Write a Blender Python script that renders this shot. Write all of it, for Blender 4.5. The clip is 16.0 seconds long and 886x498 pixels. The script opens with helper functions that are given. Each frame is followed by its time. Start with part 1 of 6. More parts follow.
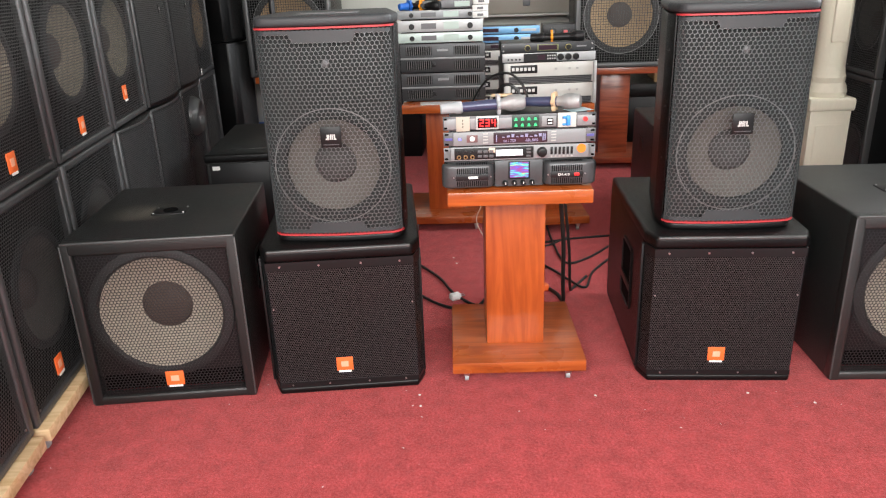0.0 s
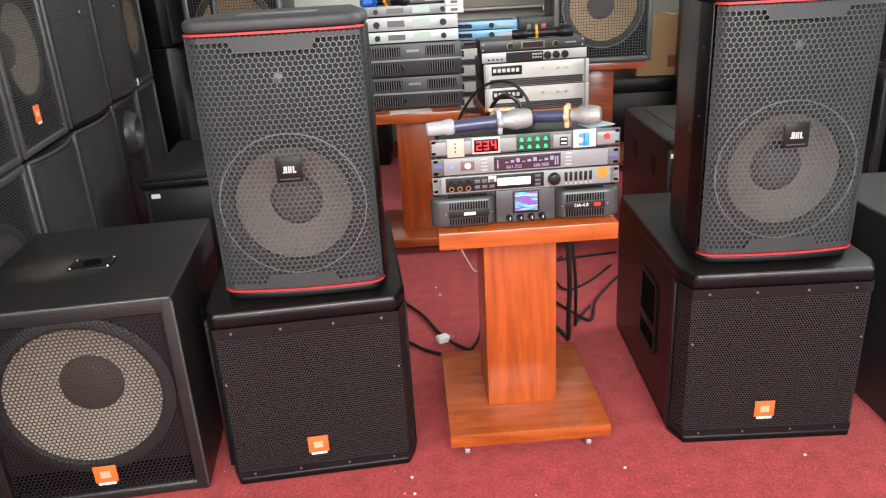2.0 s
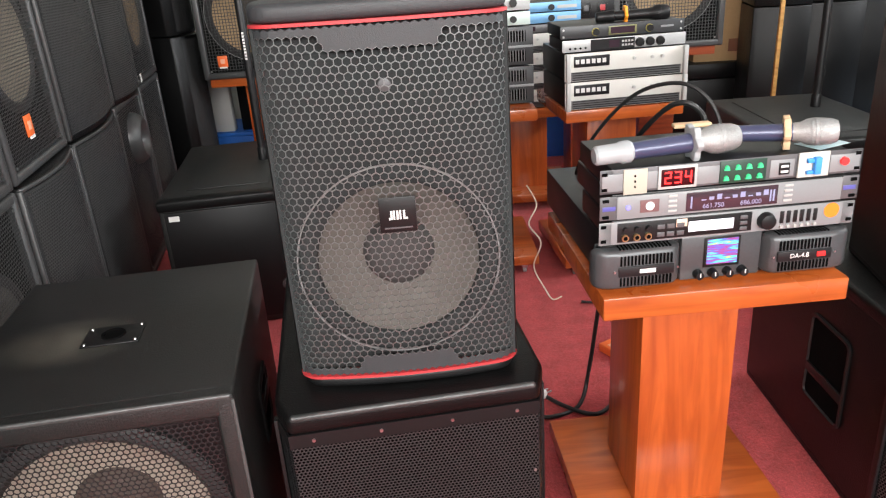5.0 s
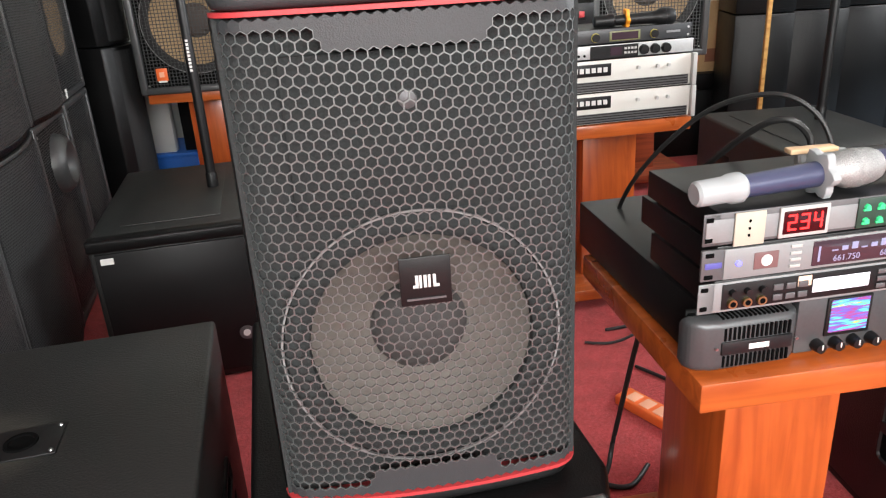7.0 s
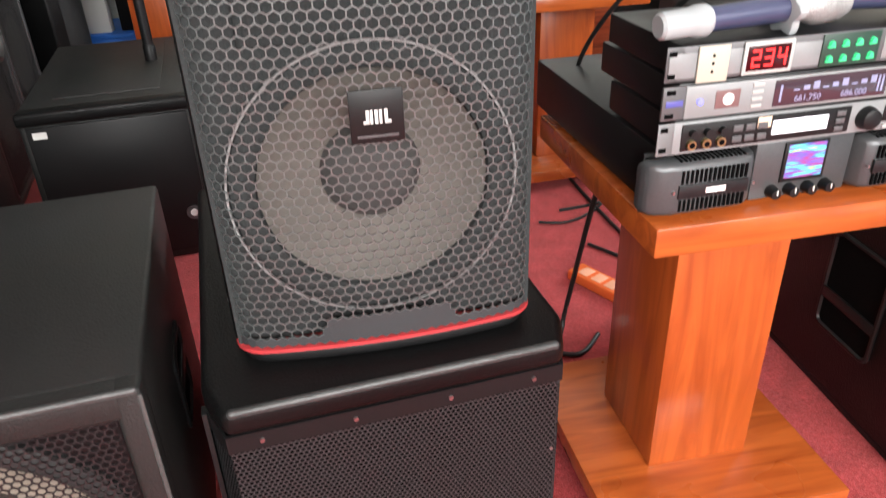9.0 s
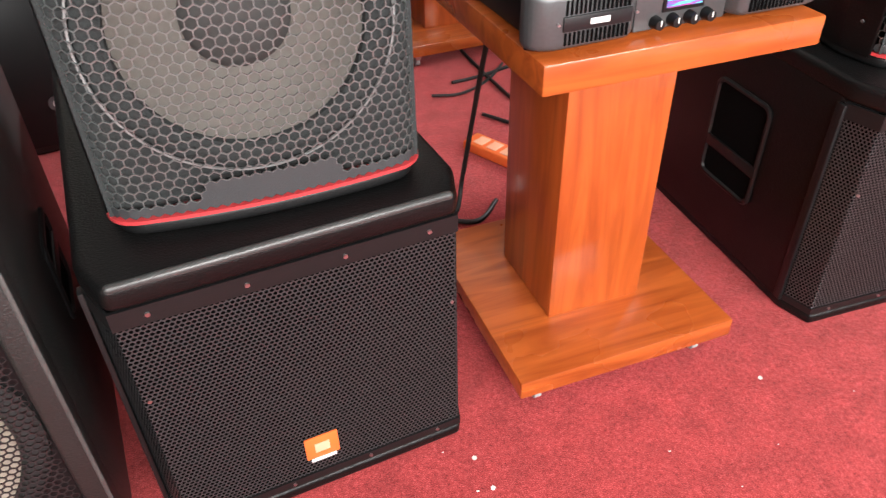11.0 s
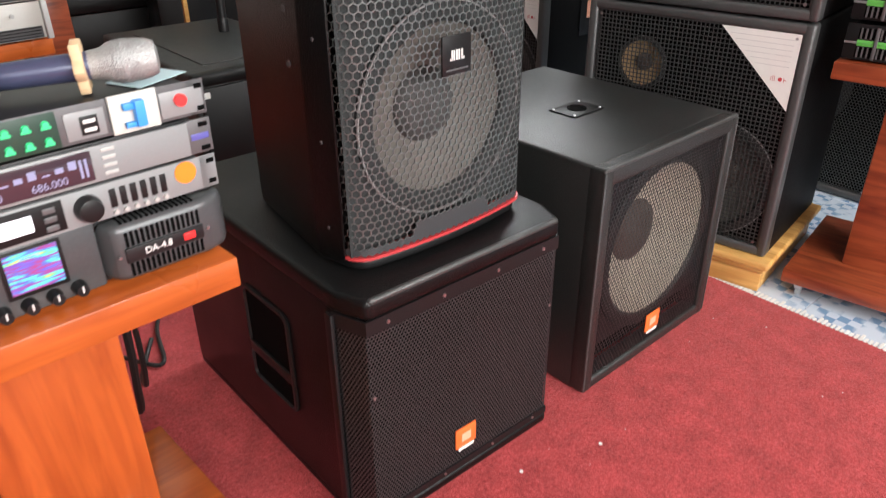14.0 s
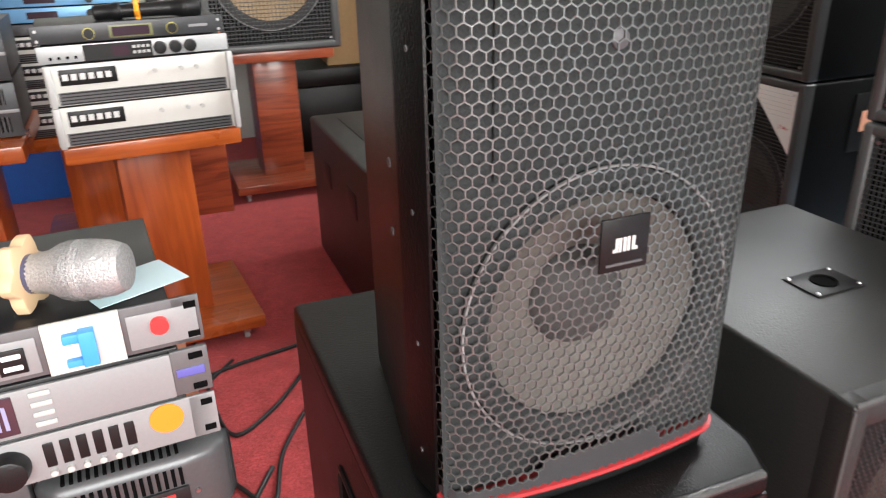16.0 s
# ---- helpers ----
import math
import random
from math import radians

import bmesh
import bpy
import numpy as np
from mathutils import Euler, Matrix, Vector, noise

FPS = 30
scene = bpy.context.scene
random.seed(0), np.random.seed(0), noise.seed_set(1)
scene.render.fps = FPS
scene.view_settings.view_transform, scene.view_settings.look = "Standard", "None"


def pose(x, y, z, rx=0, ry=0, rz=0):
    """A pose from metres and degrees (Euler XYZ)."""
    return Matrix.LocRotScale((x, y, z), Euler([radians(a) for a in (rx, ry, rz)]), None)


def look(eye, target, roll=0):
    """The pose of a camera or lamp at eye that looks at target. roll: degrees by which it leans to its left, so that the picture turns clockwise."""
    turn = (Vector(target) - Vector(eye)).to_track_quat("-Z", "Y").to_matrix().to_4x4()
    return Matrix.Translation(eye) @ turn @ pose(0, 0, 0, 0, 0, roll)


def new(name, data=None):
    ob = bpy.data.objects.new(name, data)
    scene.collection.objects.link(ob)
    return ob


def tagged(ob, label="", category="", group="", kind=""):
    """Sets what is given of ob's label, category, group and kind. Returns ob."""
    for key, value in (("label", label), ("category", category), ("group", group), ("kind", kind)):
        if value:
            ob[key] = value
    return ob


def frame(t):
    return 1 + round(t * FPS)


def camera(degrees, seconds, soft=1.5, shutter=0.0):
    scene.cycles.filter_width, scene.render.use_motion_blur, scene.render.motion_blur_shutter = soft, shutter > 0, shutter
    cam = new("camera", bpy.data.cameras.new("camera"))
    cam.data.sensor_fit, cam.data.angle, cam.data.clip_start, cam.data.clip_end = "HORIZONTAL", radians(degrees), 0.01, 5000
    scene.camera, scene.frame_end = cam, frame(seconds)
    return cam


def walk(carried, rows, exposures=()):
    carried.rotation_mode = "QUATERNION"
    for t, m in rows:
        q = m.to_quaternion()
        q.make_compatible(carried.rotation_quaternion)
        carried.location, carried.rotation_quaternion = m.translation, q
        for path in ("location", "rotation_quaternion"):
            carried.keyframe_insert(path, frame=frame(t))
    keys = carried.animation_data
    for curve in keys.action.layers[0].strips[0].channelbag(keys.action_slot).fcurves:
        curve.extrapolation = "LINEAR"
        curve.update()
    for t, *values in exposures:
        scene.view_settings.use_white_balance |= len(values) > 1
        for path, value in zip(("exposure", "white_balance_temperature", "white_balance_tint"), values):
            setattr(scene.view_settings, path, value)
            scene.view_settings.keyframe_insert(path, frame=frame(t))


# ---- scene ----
cam = camera(62.2, 16.0, soft=1.2, shutter=0.35)
PATH = [
    (0, (0.197, 0.159, 1.386), (0.065, 2.026, 0.681), -2.0),
    (0.5, (0.125, 0.284, 1.388), (0.014, 2.147, 0.668), -2.5),
    (1, (0.089, 0.369, 1.368), (-0.017, 2.231, 0.645), -3.1),
    (1.5, (0.085, 0.541, 1.367), (0.001, 2.404, 0.645), -3.3),
    (2, (0.097, 0.651, 1.368), (0.064, 2.515, 0.646), -3.3),
    (2.5, (0.047, 0.708, 1.359), (0.04, 2.571, 0.631), -3.5),
    (3, (-0.059, 0.816, 1.366), (-0.033, 2.677, 0.634), -3.5),
    (3.5, (-0.141, 0.889, 1.361), (-0.084, 2.744, 0.617), -3.3),
    (4, (-0.191, 0.944, 1.348), (-0.157, 2.796, 0.592), -3.5),
    (4.5, (-0.22, 1.085, 1.35), (-0.221, 2.934, 0.588), -3.8),
    (5, (-0.235, 1.219, 1.345), (-0.238, 3.068, 0.581), -3.9),
    (5.2, (-0.242, 1.244, 1.339), (-0.237, 3.096, 0.583), -3.9),
    (7.3, (-0.362, 1.633, 1.28), (-0.195, 3.484, 0.541), -3.5),
    (7.5, (-0.358, 1.637, 1.276), (-0.18, 3.483, 0.529), -3.5),
    (8, (-0.36, 1.628, 1.263), (-0.163, 3.458, 0.481), -3.1),
    (8.5, (-0.359, 1.622, 1.243), (-0.141, 3.415, 0.382), -2.8),
    (9, (-0.36, 1.606, 1.197), (-0.116, 3.332, 0.216), -2.1),
    (9.2, (-0.359, 1.604, 1.172), (-0.105, 3.302, 0.145), -1.8),
    (11.3, (-0.334, 1.6, 1.123), (0.19, 3.092, -0.102), -1.3),
    (11.5, (-0.317, 1.6, 1.132), (0.267, 3.082, -0.076), -1.2),
    (12, (-0.214, 1.59, 1.145), (0.555, 3.02, -0.023), -1.0),
    (12.5, (-0.084, 1.575, 1.16), (0.833, 2.955, 0.039), -0.9),
    (13, (0.029, 1.566, 1.178), (1.07, 2.894, 0.105), -0.4),
    (13.5, (0.093, 1.563, 1.19), (1.207, 2.873, 0.17), -0.1),
    (13.6, (0.1, 1.572, 1.191), (1.231, 2.88, 0.185), 0.1),
    (14, (0.166, 1.608, 1.208), (1.311, 2.941, 0.253), -0.4),
    (14.5, (0.268, 1.708, 1.234), (1.407, 3.082, 0.332), -0.7),
    (15, (0.327, 1.769, 1.248), (1.394, 3.229, 0.393), -1.1),
    (15.5, (0.432, 1.828, 1.249), (1.329, 3.42, 0.435), -1.7),
    (16, (0.523, 1.892, 1.243), (1.187, 3.599, 0.439), -1.3),
]
EXPOSURE = [(0, -0.2), (1.5, -0.1), (4.5, 0.05), (8, 0.15), (9, 0.24), (11.5, 0.36), (12.5, 0.26), (13.2, 0.15), (14, -0.05), (14.5, 0.1), (15.2, 0.15), (16, 0.22)]
walk(cam, [(t, look(eye, target, roll)) for t, eye, target, roll in PATH], EXPOSURE)

# ---- world and light ----
world = bpy.data.worlds.new("world")
scene.world = world
world.use_nodes = True
wn = world.node_tree.nodes
sky = wn.new("ShaderNodeTexSky")
sky.sky_type = "NISHITA"
sky.sun_disc = False
sky.sun_elevation, sky.sun_rotation = radians(50), radians(170)
wn["Background"].inputs["Strength"].default_value = 0.12
world.node_tree.links.new(sky.outputs["Color"], wn["Background"].inputs["Color"])


def area_lamp(name, m, sx, sy, watts, colour=(1, 1, 1)):
    data = bpy.data.lights.new(name, "AREA")
    data.shape, data.size, data.size_y = "RECTANGLE", sx, sy
    data.energy, data.color = watts, colour
    ob = new(name, data)
    ob.matrix_world = m
    return ob


# daylight of the open shop front, behind the walker
area_lamp("front_daylight", look((0.6, -1.9, 2.45), (0.6, 2.2, 0.2)), 5.4, 1.6, 500, (1.0, 0.98, 0.95))
# daylight of the long high window in the east wall
area_lamp("east_daylight", look((3.84, 3.75, 2.3), (0.0, 3.3, 0.4)), 2.9, 1.2, 270, (0.96, 0.98, 1.0))

# ---- materials ----
MATS = {}


def mat(name, colour, rough=0.5, metal=0.0, grain=0.0, grain_scale=200.0, bump=0.0, stain=0.0, stain_scale=4.0,
        coat=0.0, vary=0.0, spec=0.5, emit=None, power=0.0, tint=None):
    """A painted or plain surface: colour with fine grain and large stains, bump and gloss that vary."""
    if name in MATS:
        return MATS[name]
    m = bpy.data.materials.new(name)
    m.use_nodes = True
    nt = m.node_tree
    b = nt.nodes["Principled BSDF"]
    b.inputs["Base Color"].default_value = (*colour, 1)
    b.inputs["Roughness"].default_value = rough
    b.inputs["Metallic"].default_value = metal
    b.inputs["Specular IOR Level"].default_value = spec
    b.inputs["Coat Weight"].default_value = coat
    b.inputs["Coat Roughness"].default_value = 0.12
    co = nt.nodes.new("ShaderNodeTexCoord")
    n1 = nt.nodes.new("ShaderNodeTexNoise")
    n1.inputs["Scale"].default_value = grain_scale
    n1.inputs["Detail"].default_value = 4
    n2 = nt.nodes.new("ShaderNodeTexNoise")
    n2.inputs["Scale"].default_value = stain_scale
    n2.inputs["Detail"].default_value = 6
    for n in (n1, n2):
        nt.links.new(co.outputs["Object"], n.inputs["Vector"])
    last = None
    if grain or stain or vary:
        mix = nt.nodes.new("ShaderNodeMix")
        mix.data_type = "RGBA"
        mix.inputs["A"].default_value = tuple(c * (1 - grain) for c in colour) + (1,)
        mix.inputs["B"].default_value = tuple(min(1, c * (1 + grain)) for c in colour) + (1,)
        nt.links.new(n1.outputs["Fac"], mix.inputs["Factor"])
        ramp = nt.nodes.new("ShaderNodeMapRange")
        ramp.inputs["From Min"].default_value, ramp.inputs["From Max"].default_value = 0.42, 0.68
        nt.links.new(n2.outputs["Fac"], ramp.inputs["Value"])
        mul = nt.nodes.new("ShaderNodeMath")
        mul.operation = "MULTIPLY"
        mul.inputs[1].default_value = stain
        nt.links.new(ramp.outputs["Result"], mul.inputs[0])
        mix2 = nt.nodes.new("ShaderNodeMix")
        mix2.data_type = "RGBA"
        nt.links.new(mul.outputs[0], mix2.inputs["Factor"])
        nt.links.new(mix.outputs["Result"], mix2.inputs["A"])
        mix2.inputs["B"].default_value = (*(tint or tuple(c * 0.45 for c in colour)), 1)
        last = mix2.outputs["Result"]
        if vary:
            oi = nt.nodes.new("ShaderNodeObjectInfo")
            hsv = nt.nodes.new("ShaderNodeHueSaturation")
            mr = nt.nodes.new("ShaderNodeMapRange")
            mr.inputs["To Min"].default_value, mr.inputs["To Max"].default_value = 1 - vary, 1 + vary
            nt.links.new(oi.outputs["Random"], mr.inputs["Value"])
            nt.links.new(mr.outputs["Result"], hsv.inputs["Value"])
            nt.links.new(last, hsv.inputs["Color"])
            last = hsv.outputs["Color"]
        nt.links.new(last, b.inputs["Base Color"])
        rr = nt.nodes.new("ShaderNodeMapRange")
        rr.inputs["To Min"].default_value, rr.inputs["To Max"].default_value = max(0.02, rough - 0.1), min(1, rough + 0.12)
        nt.links.new(n2.outputs["Fac"], rr.inputs["Value"])
        nt.links.new(rr.outputs["Result"], b.inputs["Roughness"])
    if bump:
        bp = nt.nodes.new("ShaderNodeBump")
        bp.inputs["Strength"].default_value = bump
        bp.inputs["Distance"].default_value = 0.002
        nt.links.new(n1.outputs["Fac"], bp.inputs["Height"])
        nt.links.new(bp.outputs["Normal"], b.inputs["Normal"])
    if emit:
        b.inputs["Emission Color"].default_value = (*emit, 1)
        b.inputs["Emission Strength"].default_value = power
    MATS[name] = m
    return m


def wood_mat(name, dark, light, rough=0.25, axis=0, scale=3.0, coat=0.5):
    """Varnished timber: long streaks along one axis, fine pores, blotches."""
    m = bpy.data.materials.new(name)
    m.use_nodes = True
    nt = m.node_tree
    b = nt.nodes["Principled BSDF"]
    co = nt.nodes.new("ShaderNodeTexCoord")
    mp = nt.nodes.new("ShaderNodeMapping")
    s = [scale * 9] * 3
    s[axis] = scale * 0.9
    mp.inputs["Scale"].default_value = s
    nt.links.new(co.outputs["Object"], mp.inputs["Vector"])
    n1 = nt.nodes.new("ShaderNodeTexNoise")
    n1.inputs["Scale"].default_value, n1.inputs["Detail"].default_value, n1.inputs["Distortion"].default_value = 1.0, 8, 1.2
    nt.links.new(mp.outputs["Vector"], n1.inputs["Vector"])
    n2 = nt.nodes.new("ShaderNodeTexNoise")
    n2.inputs["Scale"].default_value, n2.inputs["Detail"].default_value = 5.0, 3
    nt.links.new(co.outputs["Object"], n2.inputs["Vector"])
    cr = nt.nodes.new("ShaderNodeValToRGB")
    cr.color_ramp.elements[0].position, cr.color_ramp.elements[0].color = 0.32, (*dark, 1)
    cr.color_ramp.elements[1].position, cr.color_ramp.elements[1].color = 0.62, (*light, 1)
    nt.links.new(n1.outputs["Fac"], cr.inputs["Fac"])
    hsv = nt.nodes.new("ShaderNodeHueSaturation")
    mr = nt.nodes.new("ShaderNodeMapRange")
    mr.inputs["To Min"].default_value, mr.inputs["To Max"].default_value = 0.72, 1.25
    nt.links.new(n2.outputs["Fac"], mr.inputs["Value"])
    nt.links.new(mr.outputs["Result"], hsv.inputs["Value"])
    nt.links.new(cr.outputs["Color"], hsv.inputs["Color"])
    nt.links.new(hsv.outputs["Color"], b.inputs["Base Color"])
    rr = nt.nodes.new("ShaderNodeMapRange")
    rr.inputs["To Min"].default_value, rr.inputs["To Max"].default_value = rough - 0.08, rough + 0.14
    nt.links.new(n2.outputs["Fac"], rr.inputs["Value"])
    nt.links.new(rr.outputs["Result"], b.inputs["Roughness"])
    b.inputs["Coat Weight"].default_value = coat
    b.inputs["Coat Roughness"].default_value = 0.15
    bp = nt.nodes.new("ShaderNodeBump")
    bp.inputs["Strength"].default_value, bp.inputs["Distance"].default_value = 0.12, 0.001
    nt.links.new(n1.outputs["Fac"], bp.inputs["Height"])
    nt.links.new(bp.outputs["Normal"], b.inputs["Normal"])
    return m


def carpet_mat():
    m = bpy.data.materials.new("carpet_red")
    m.use_nodes = True
    nt = m.node_tree
    b = nt.nodes["Principled BSDF"]
    co = nt.nodes.new("ShaderNodeTexCoord")
    outs = []
    for sc, det in ((420, 3), (110, 6), (17, 12)):
        n = nt.nodes.new("ShaderNodeTexNoise")
        n.inputs["Scale"].default_value, n.inputs["Detail"].default_value = sc, det
        nt.links.new(co.outputs["Object"], n.inputs["Vector"])
        outs.append(n.outputs["Fac"])
    cr = nt.nodes.new("ShaderNodeValToRGB")
    e = cr.color_ramp.elements
    e[0].position, e[0].color = 0.33, (0.13, 0.011, 0.014, 1)
    e[1].position, e[1].color = 0.72, (0.74, 0.145, 0.15, 1)
    mid = e.new(0.52)
    mid.color = (0.41, 0.049, 0.051, 1)
    add = nt.nodes.new("ShaderNodeMix")
    add.data_type = "FLOAT"
    add.inputs["Factor"].default_value = 0.34
    nt.links.new(outs[0], add.inputs["A"])
    nt.links.new(outs[1], add.inputs["B"])
    nt.links.new(add.outputs["Result"], cr.inputs["Fac"])
    hsv = nt.nodes.new("ShaderNodeHueSaturation")
    mr = nt.nodes.new("ShaderNodeMapRange")
    mr.inputs["From Min"].default_value, mr.inputs["From Max"].default_value = 0.3, 0.7
    mr.inputs["To Min"].default_value, mr.inputs["To Max"].default_value = 0.80, 1.20
    nt.links.new(outs[2], mr.inputs["Value"])
    nt.links.new(mr.outputs["Result"], hsv.inputs["Value"])
    nt.links.new(cr.outputs["Color"], hsv.inputs["Color"])
    nt.links.new(hsv.outputs["Color"], b.inputs["Base Color"])
    b.inputs["Roughness"].default_value = 0.95
    b.inputs["Specular IOR Level"].default_value = 0.15
    b.inputs["Sheen Weight"].default_value = 0.35
    b.inputs["Sheen Tint"].default_value = (1.0, 0.45, 0.45, 1)
    bp = nt.nodes.new("ShaderNodeBump")
    bp.inputs["Strength"].default_value, bp.inputs["Distance"].default_value = 0.9, 0.004
    nt.links.new(add.outputs["Result"], bp.inputs["Height"])
    nt.links.new(bp.outputs["Normal"], b.inputs["Normal"])
    return m


def dusty_coat():
    """Black cabinet coat with a pale smear of dust on the top."""
    m = mat("dusty_coat", (0.013, 0.0138, 0.0136), 0.4, spec=0.5, grain=0.4, grain_scale=240, bump=0.6, stain=0.3, stain_scale=2.2, tint=(0.03, 0.029, 0.027))
    nt = m.node_tree
    b = nt.nodes["Principled BSDF"]
    src = b.inputs["Base Color"].links[0].from_socket
    co = nt.nodes.new("ShaderNodeTexCoord")
    mp = nt.nodes.new("ShaderNodeMapping")
    mp.inputs["Location"].default_value = (0.55, -2.6, -4.18)
    mp.inputs["Scale"].default_value = (6, 8.5, 7)
    gr = nt.nodes.new("ShaderNodeTexGradient")
    gr.gradient_type = "SPHERICAL"
    ns = nt.nodes.new("ShaderNodeTexNoise")
    ns.inputs["Scale"].default_value, ns.inputs["Detail"].default_value = 18, 6
    mul = nt.nodes.new("ShaderNodeMath")
    mul.operation = "MULTIPLY"
    mx = nt.nodes.new("ShaderNodeMix")
    mx.data_type = "RGBA"
    mx.inputs["B"].default_value = (0.16, 0.15, 0.12, 1)
    nt.links.new(co.outputs["Object"], mp.inputs["Vector"])
    nt.links.new(mp.outputs["Vector"], gr.inputs["Vector"])
    nt.links.new(co.outputs["Object"], ns.inputs["Vector"])
    nt.links.new(gr.outputs["Fac"], mul.inputs[0])
    nt.links.new(ns.outputs["Fac"], mul.inputs[1])
    nt.links.new(mul.outputs[0], mx.inputs["Factor"])
    nt.links.new(src, mx.inputs["A"])
    nt.links.new(mx.outputs["Result"], b.inputs["Base Color"])
    return m


CARPET = carpet_mat()
COAT = mat("speaker_coat", (0.0035, 0.0036, 0.0038), 0.36, spec=0.27, grain=0.35, grain_scale=260, bump=0.55, stain=0.10, stain_scale=3, tint=(0.025, 0.024, 0.023))
COAT_MATT = mat("matt_coat", (0.0045, 0.0045, 0.0048), 0.55, spec=0.1, grain=0.35, grain_scale=220, bump=0.4, stain=0.2, stain_scale=3, tint=(0.02, 0.02, 0.019))
COAT_WORN = mat("speaker_coat_worn", (0.015, 0.0165, 0.016), 0.42, spec=0.65, grain=0.4, grain_scale=240, bump=0.6, stain=0.35, stain_scale=2.2, tint=(0.03, 0.029, 0.027))
PLASTIC = mat("black_plastic", (0.008, 0.008, 0.0085), 0.4, spec=0.35, grain=0.2, grain_scale=400, bump=0.15)
CAP = mat("grey_black_cap", (0.038, 0.042, 0.045), 0.5, grain=0.25, grain_scale=500, bump=0.35)
GRILLE = mat("grille_paint", (0.205, 0.222, 0.222), 0.34, metal=0.6, grain=0.2, grain_scale=300)
GRILLE_DARK = mat("grille_dark", (0.032, 0.034, 0.036), 0.34, spec=0.85, grain=0.2, grain_scale=300)
GRILLE_BLACK = mat("grille_black", (0.014, 0.014, 0.015), 0.4, spec=0.6, grain=0.2, grain_scale=200)
GRILLE_OLD = mat("grille_old", (0.036, 0.037, 0.038), 0.4, spec=0.6, grain=0.3, grain_scale=120, stain=0.3, stain_scale=6, tint=(0.06, 0.058, 0.055))
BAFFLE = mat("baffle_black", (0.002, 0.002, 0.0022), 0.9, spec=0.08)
FOAM = mat("grille_foam", (0.036, 0.04, 0.0405), 0.95, spec=0.1, grain=0.4, grain_scale=300, bump=0.6)
CONE = mat("paper_cone", (0.42, 0.385, 0.315), 0.85, grain=0.2, grain_scale=90, bump=0.2, stain=0.25, stain_scale=9, tint=(0.27, 0.255, 0.225))
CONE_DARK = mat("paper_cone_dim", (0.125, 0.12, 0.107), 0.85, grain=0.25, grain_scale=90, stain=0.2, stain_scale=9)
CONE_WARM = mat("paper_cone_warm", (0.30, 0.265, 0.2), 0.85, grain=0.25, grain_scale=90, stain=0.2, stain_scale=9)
CONE_TAN = mat("paper_cone_tan", (0.42, 0.29, 0.16), 0.85, grain=0.25, grain_scale=90, stain=0.2, stain_scale=9)
DUST = mat("dust_cap", (0.075, 0.058, 0.05), 0.8, grain=0.2, grain_scale=120)
RUBBER = mat("rubber", (0.014, 0.014, 0.014), 0.6)
RED = mat("red_trim", (0.48, 0.045, 0.05), 0.4, grain=0.1, grain_scale=60)
ORANGE = mat("orange_badge", (0.85, 0.16, 0.035), 0.42, grain=0.08, grain_scale=90)
BADGE_PALE = mat("badge_pale", (0.85, 0.42, 0.27), 0.5)
MARK_PALE = mat("mark_pale", (0.62, 0.62, 0.6), 0.5)
# Rubbed edge whose grey also carries the sheen along the front.
EDGE = mat("worn_edge", (0.055, 0.058, 0.057), 0.38, spec=0.7, grain=0.5, grain_scale=160, bump=0.4, stain=0.5, stain_scale=7, tint=(0.02, 0.02, 0.02))
# On the black cabinet edges this grey stands in for their highlights.
FRAME = mat("cabinet_frame", (0.05, 0.051, 0.052), 0.38, spec=0.8, grain=0.4, grain_scale=200, bump=0.5, stain=0.35, stain_scale=4, tint=(0.03, 0.03, 0.028))
DUST_GREY = mat("dust_cap_grey", (0.05, 0.05, 0.049), 0.8, grain=0.2, grain_scale=120)
WHITE = mat("white_print", (0.8, 0.8, 0.78), 0.5)
PAPER = mat("paper_white", (0.76, 0.76, 0.73), 0.7, grain=0.04, grain_scale=30, stain=0.08, stain_scale=5)
STEEL = mat("screw_steel", (0.55, 0.55, 0.55), 0.3, metal=1.0)
RING = mat("dull_ring", (0.24, 0.24, 0.24), 0.5, metal=0.2)
CHROME = mat("chrome", (0.7, 0.7, 0.7), 0.15, metal=1.0)
CABLE = mat("cable_black", (0.012, 0.012, 0.012), 0.5)
WOOD = wood_mat("varnished_wood", (0.30, 0.052, 0.009), (0.47, 0.098, 0.018), 0.3, axis=2)
WOODX = wood_mat("varnished_wood_flat", (0.29, 0.055, 0.010), (0.47, 0.108, 0.021), 0.26, axis=0)
WOOD_RED = wood_mat("redwood_stain", (0.17, 0.03, 0.012), (0.36, 0.08, 0.03), 0.32, axis=0)
PINE = wood_mat("raw_pine", (0.55, 0.36, 0.17), (0.78, 0.58, 0.34), 0.6, axis=1, coat=0.0)
PLINTH = wood_mat("yellow_plinth_wood", (0.40, 0.19, 0.045), (0.66, 0.38, 0.12), 0.4, axis=0, coat=0.2)
SILVER = mat("silver_panel", (0.265, 0.277, 0.282), 0.42, metal=0.2, grain=0.06, grain_scale=300)
SILVER_PALE = mat("pale_silver_panel", (0.46, 0.465, 0.45), 0.45, metal=0.1, grain=0.06, grain_scale=200)
GREY_PANEL = mat("grey_panel", (0.12, 0.12, 0.125), 0.42, metal=0.3, grain=0.1, grain_scale=200)
BLACK_STEEL = mat("black_steel", (0.012, 0.012, 0.013), 0.4, metal=0.2, grain=0.15, grain_scale=200)
GUNMETAL = mat("amp_gunmetal", (0.085, 0.089, 0.093), 0.36, metal=0.4, grain=0.12, grain_scale=250)
MIC_BLUE = mat("mic_blue", (0.055, 0.064, 0.125), 0.35, metal=0.2, coat=0.3)
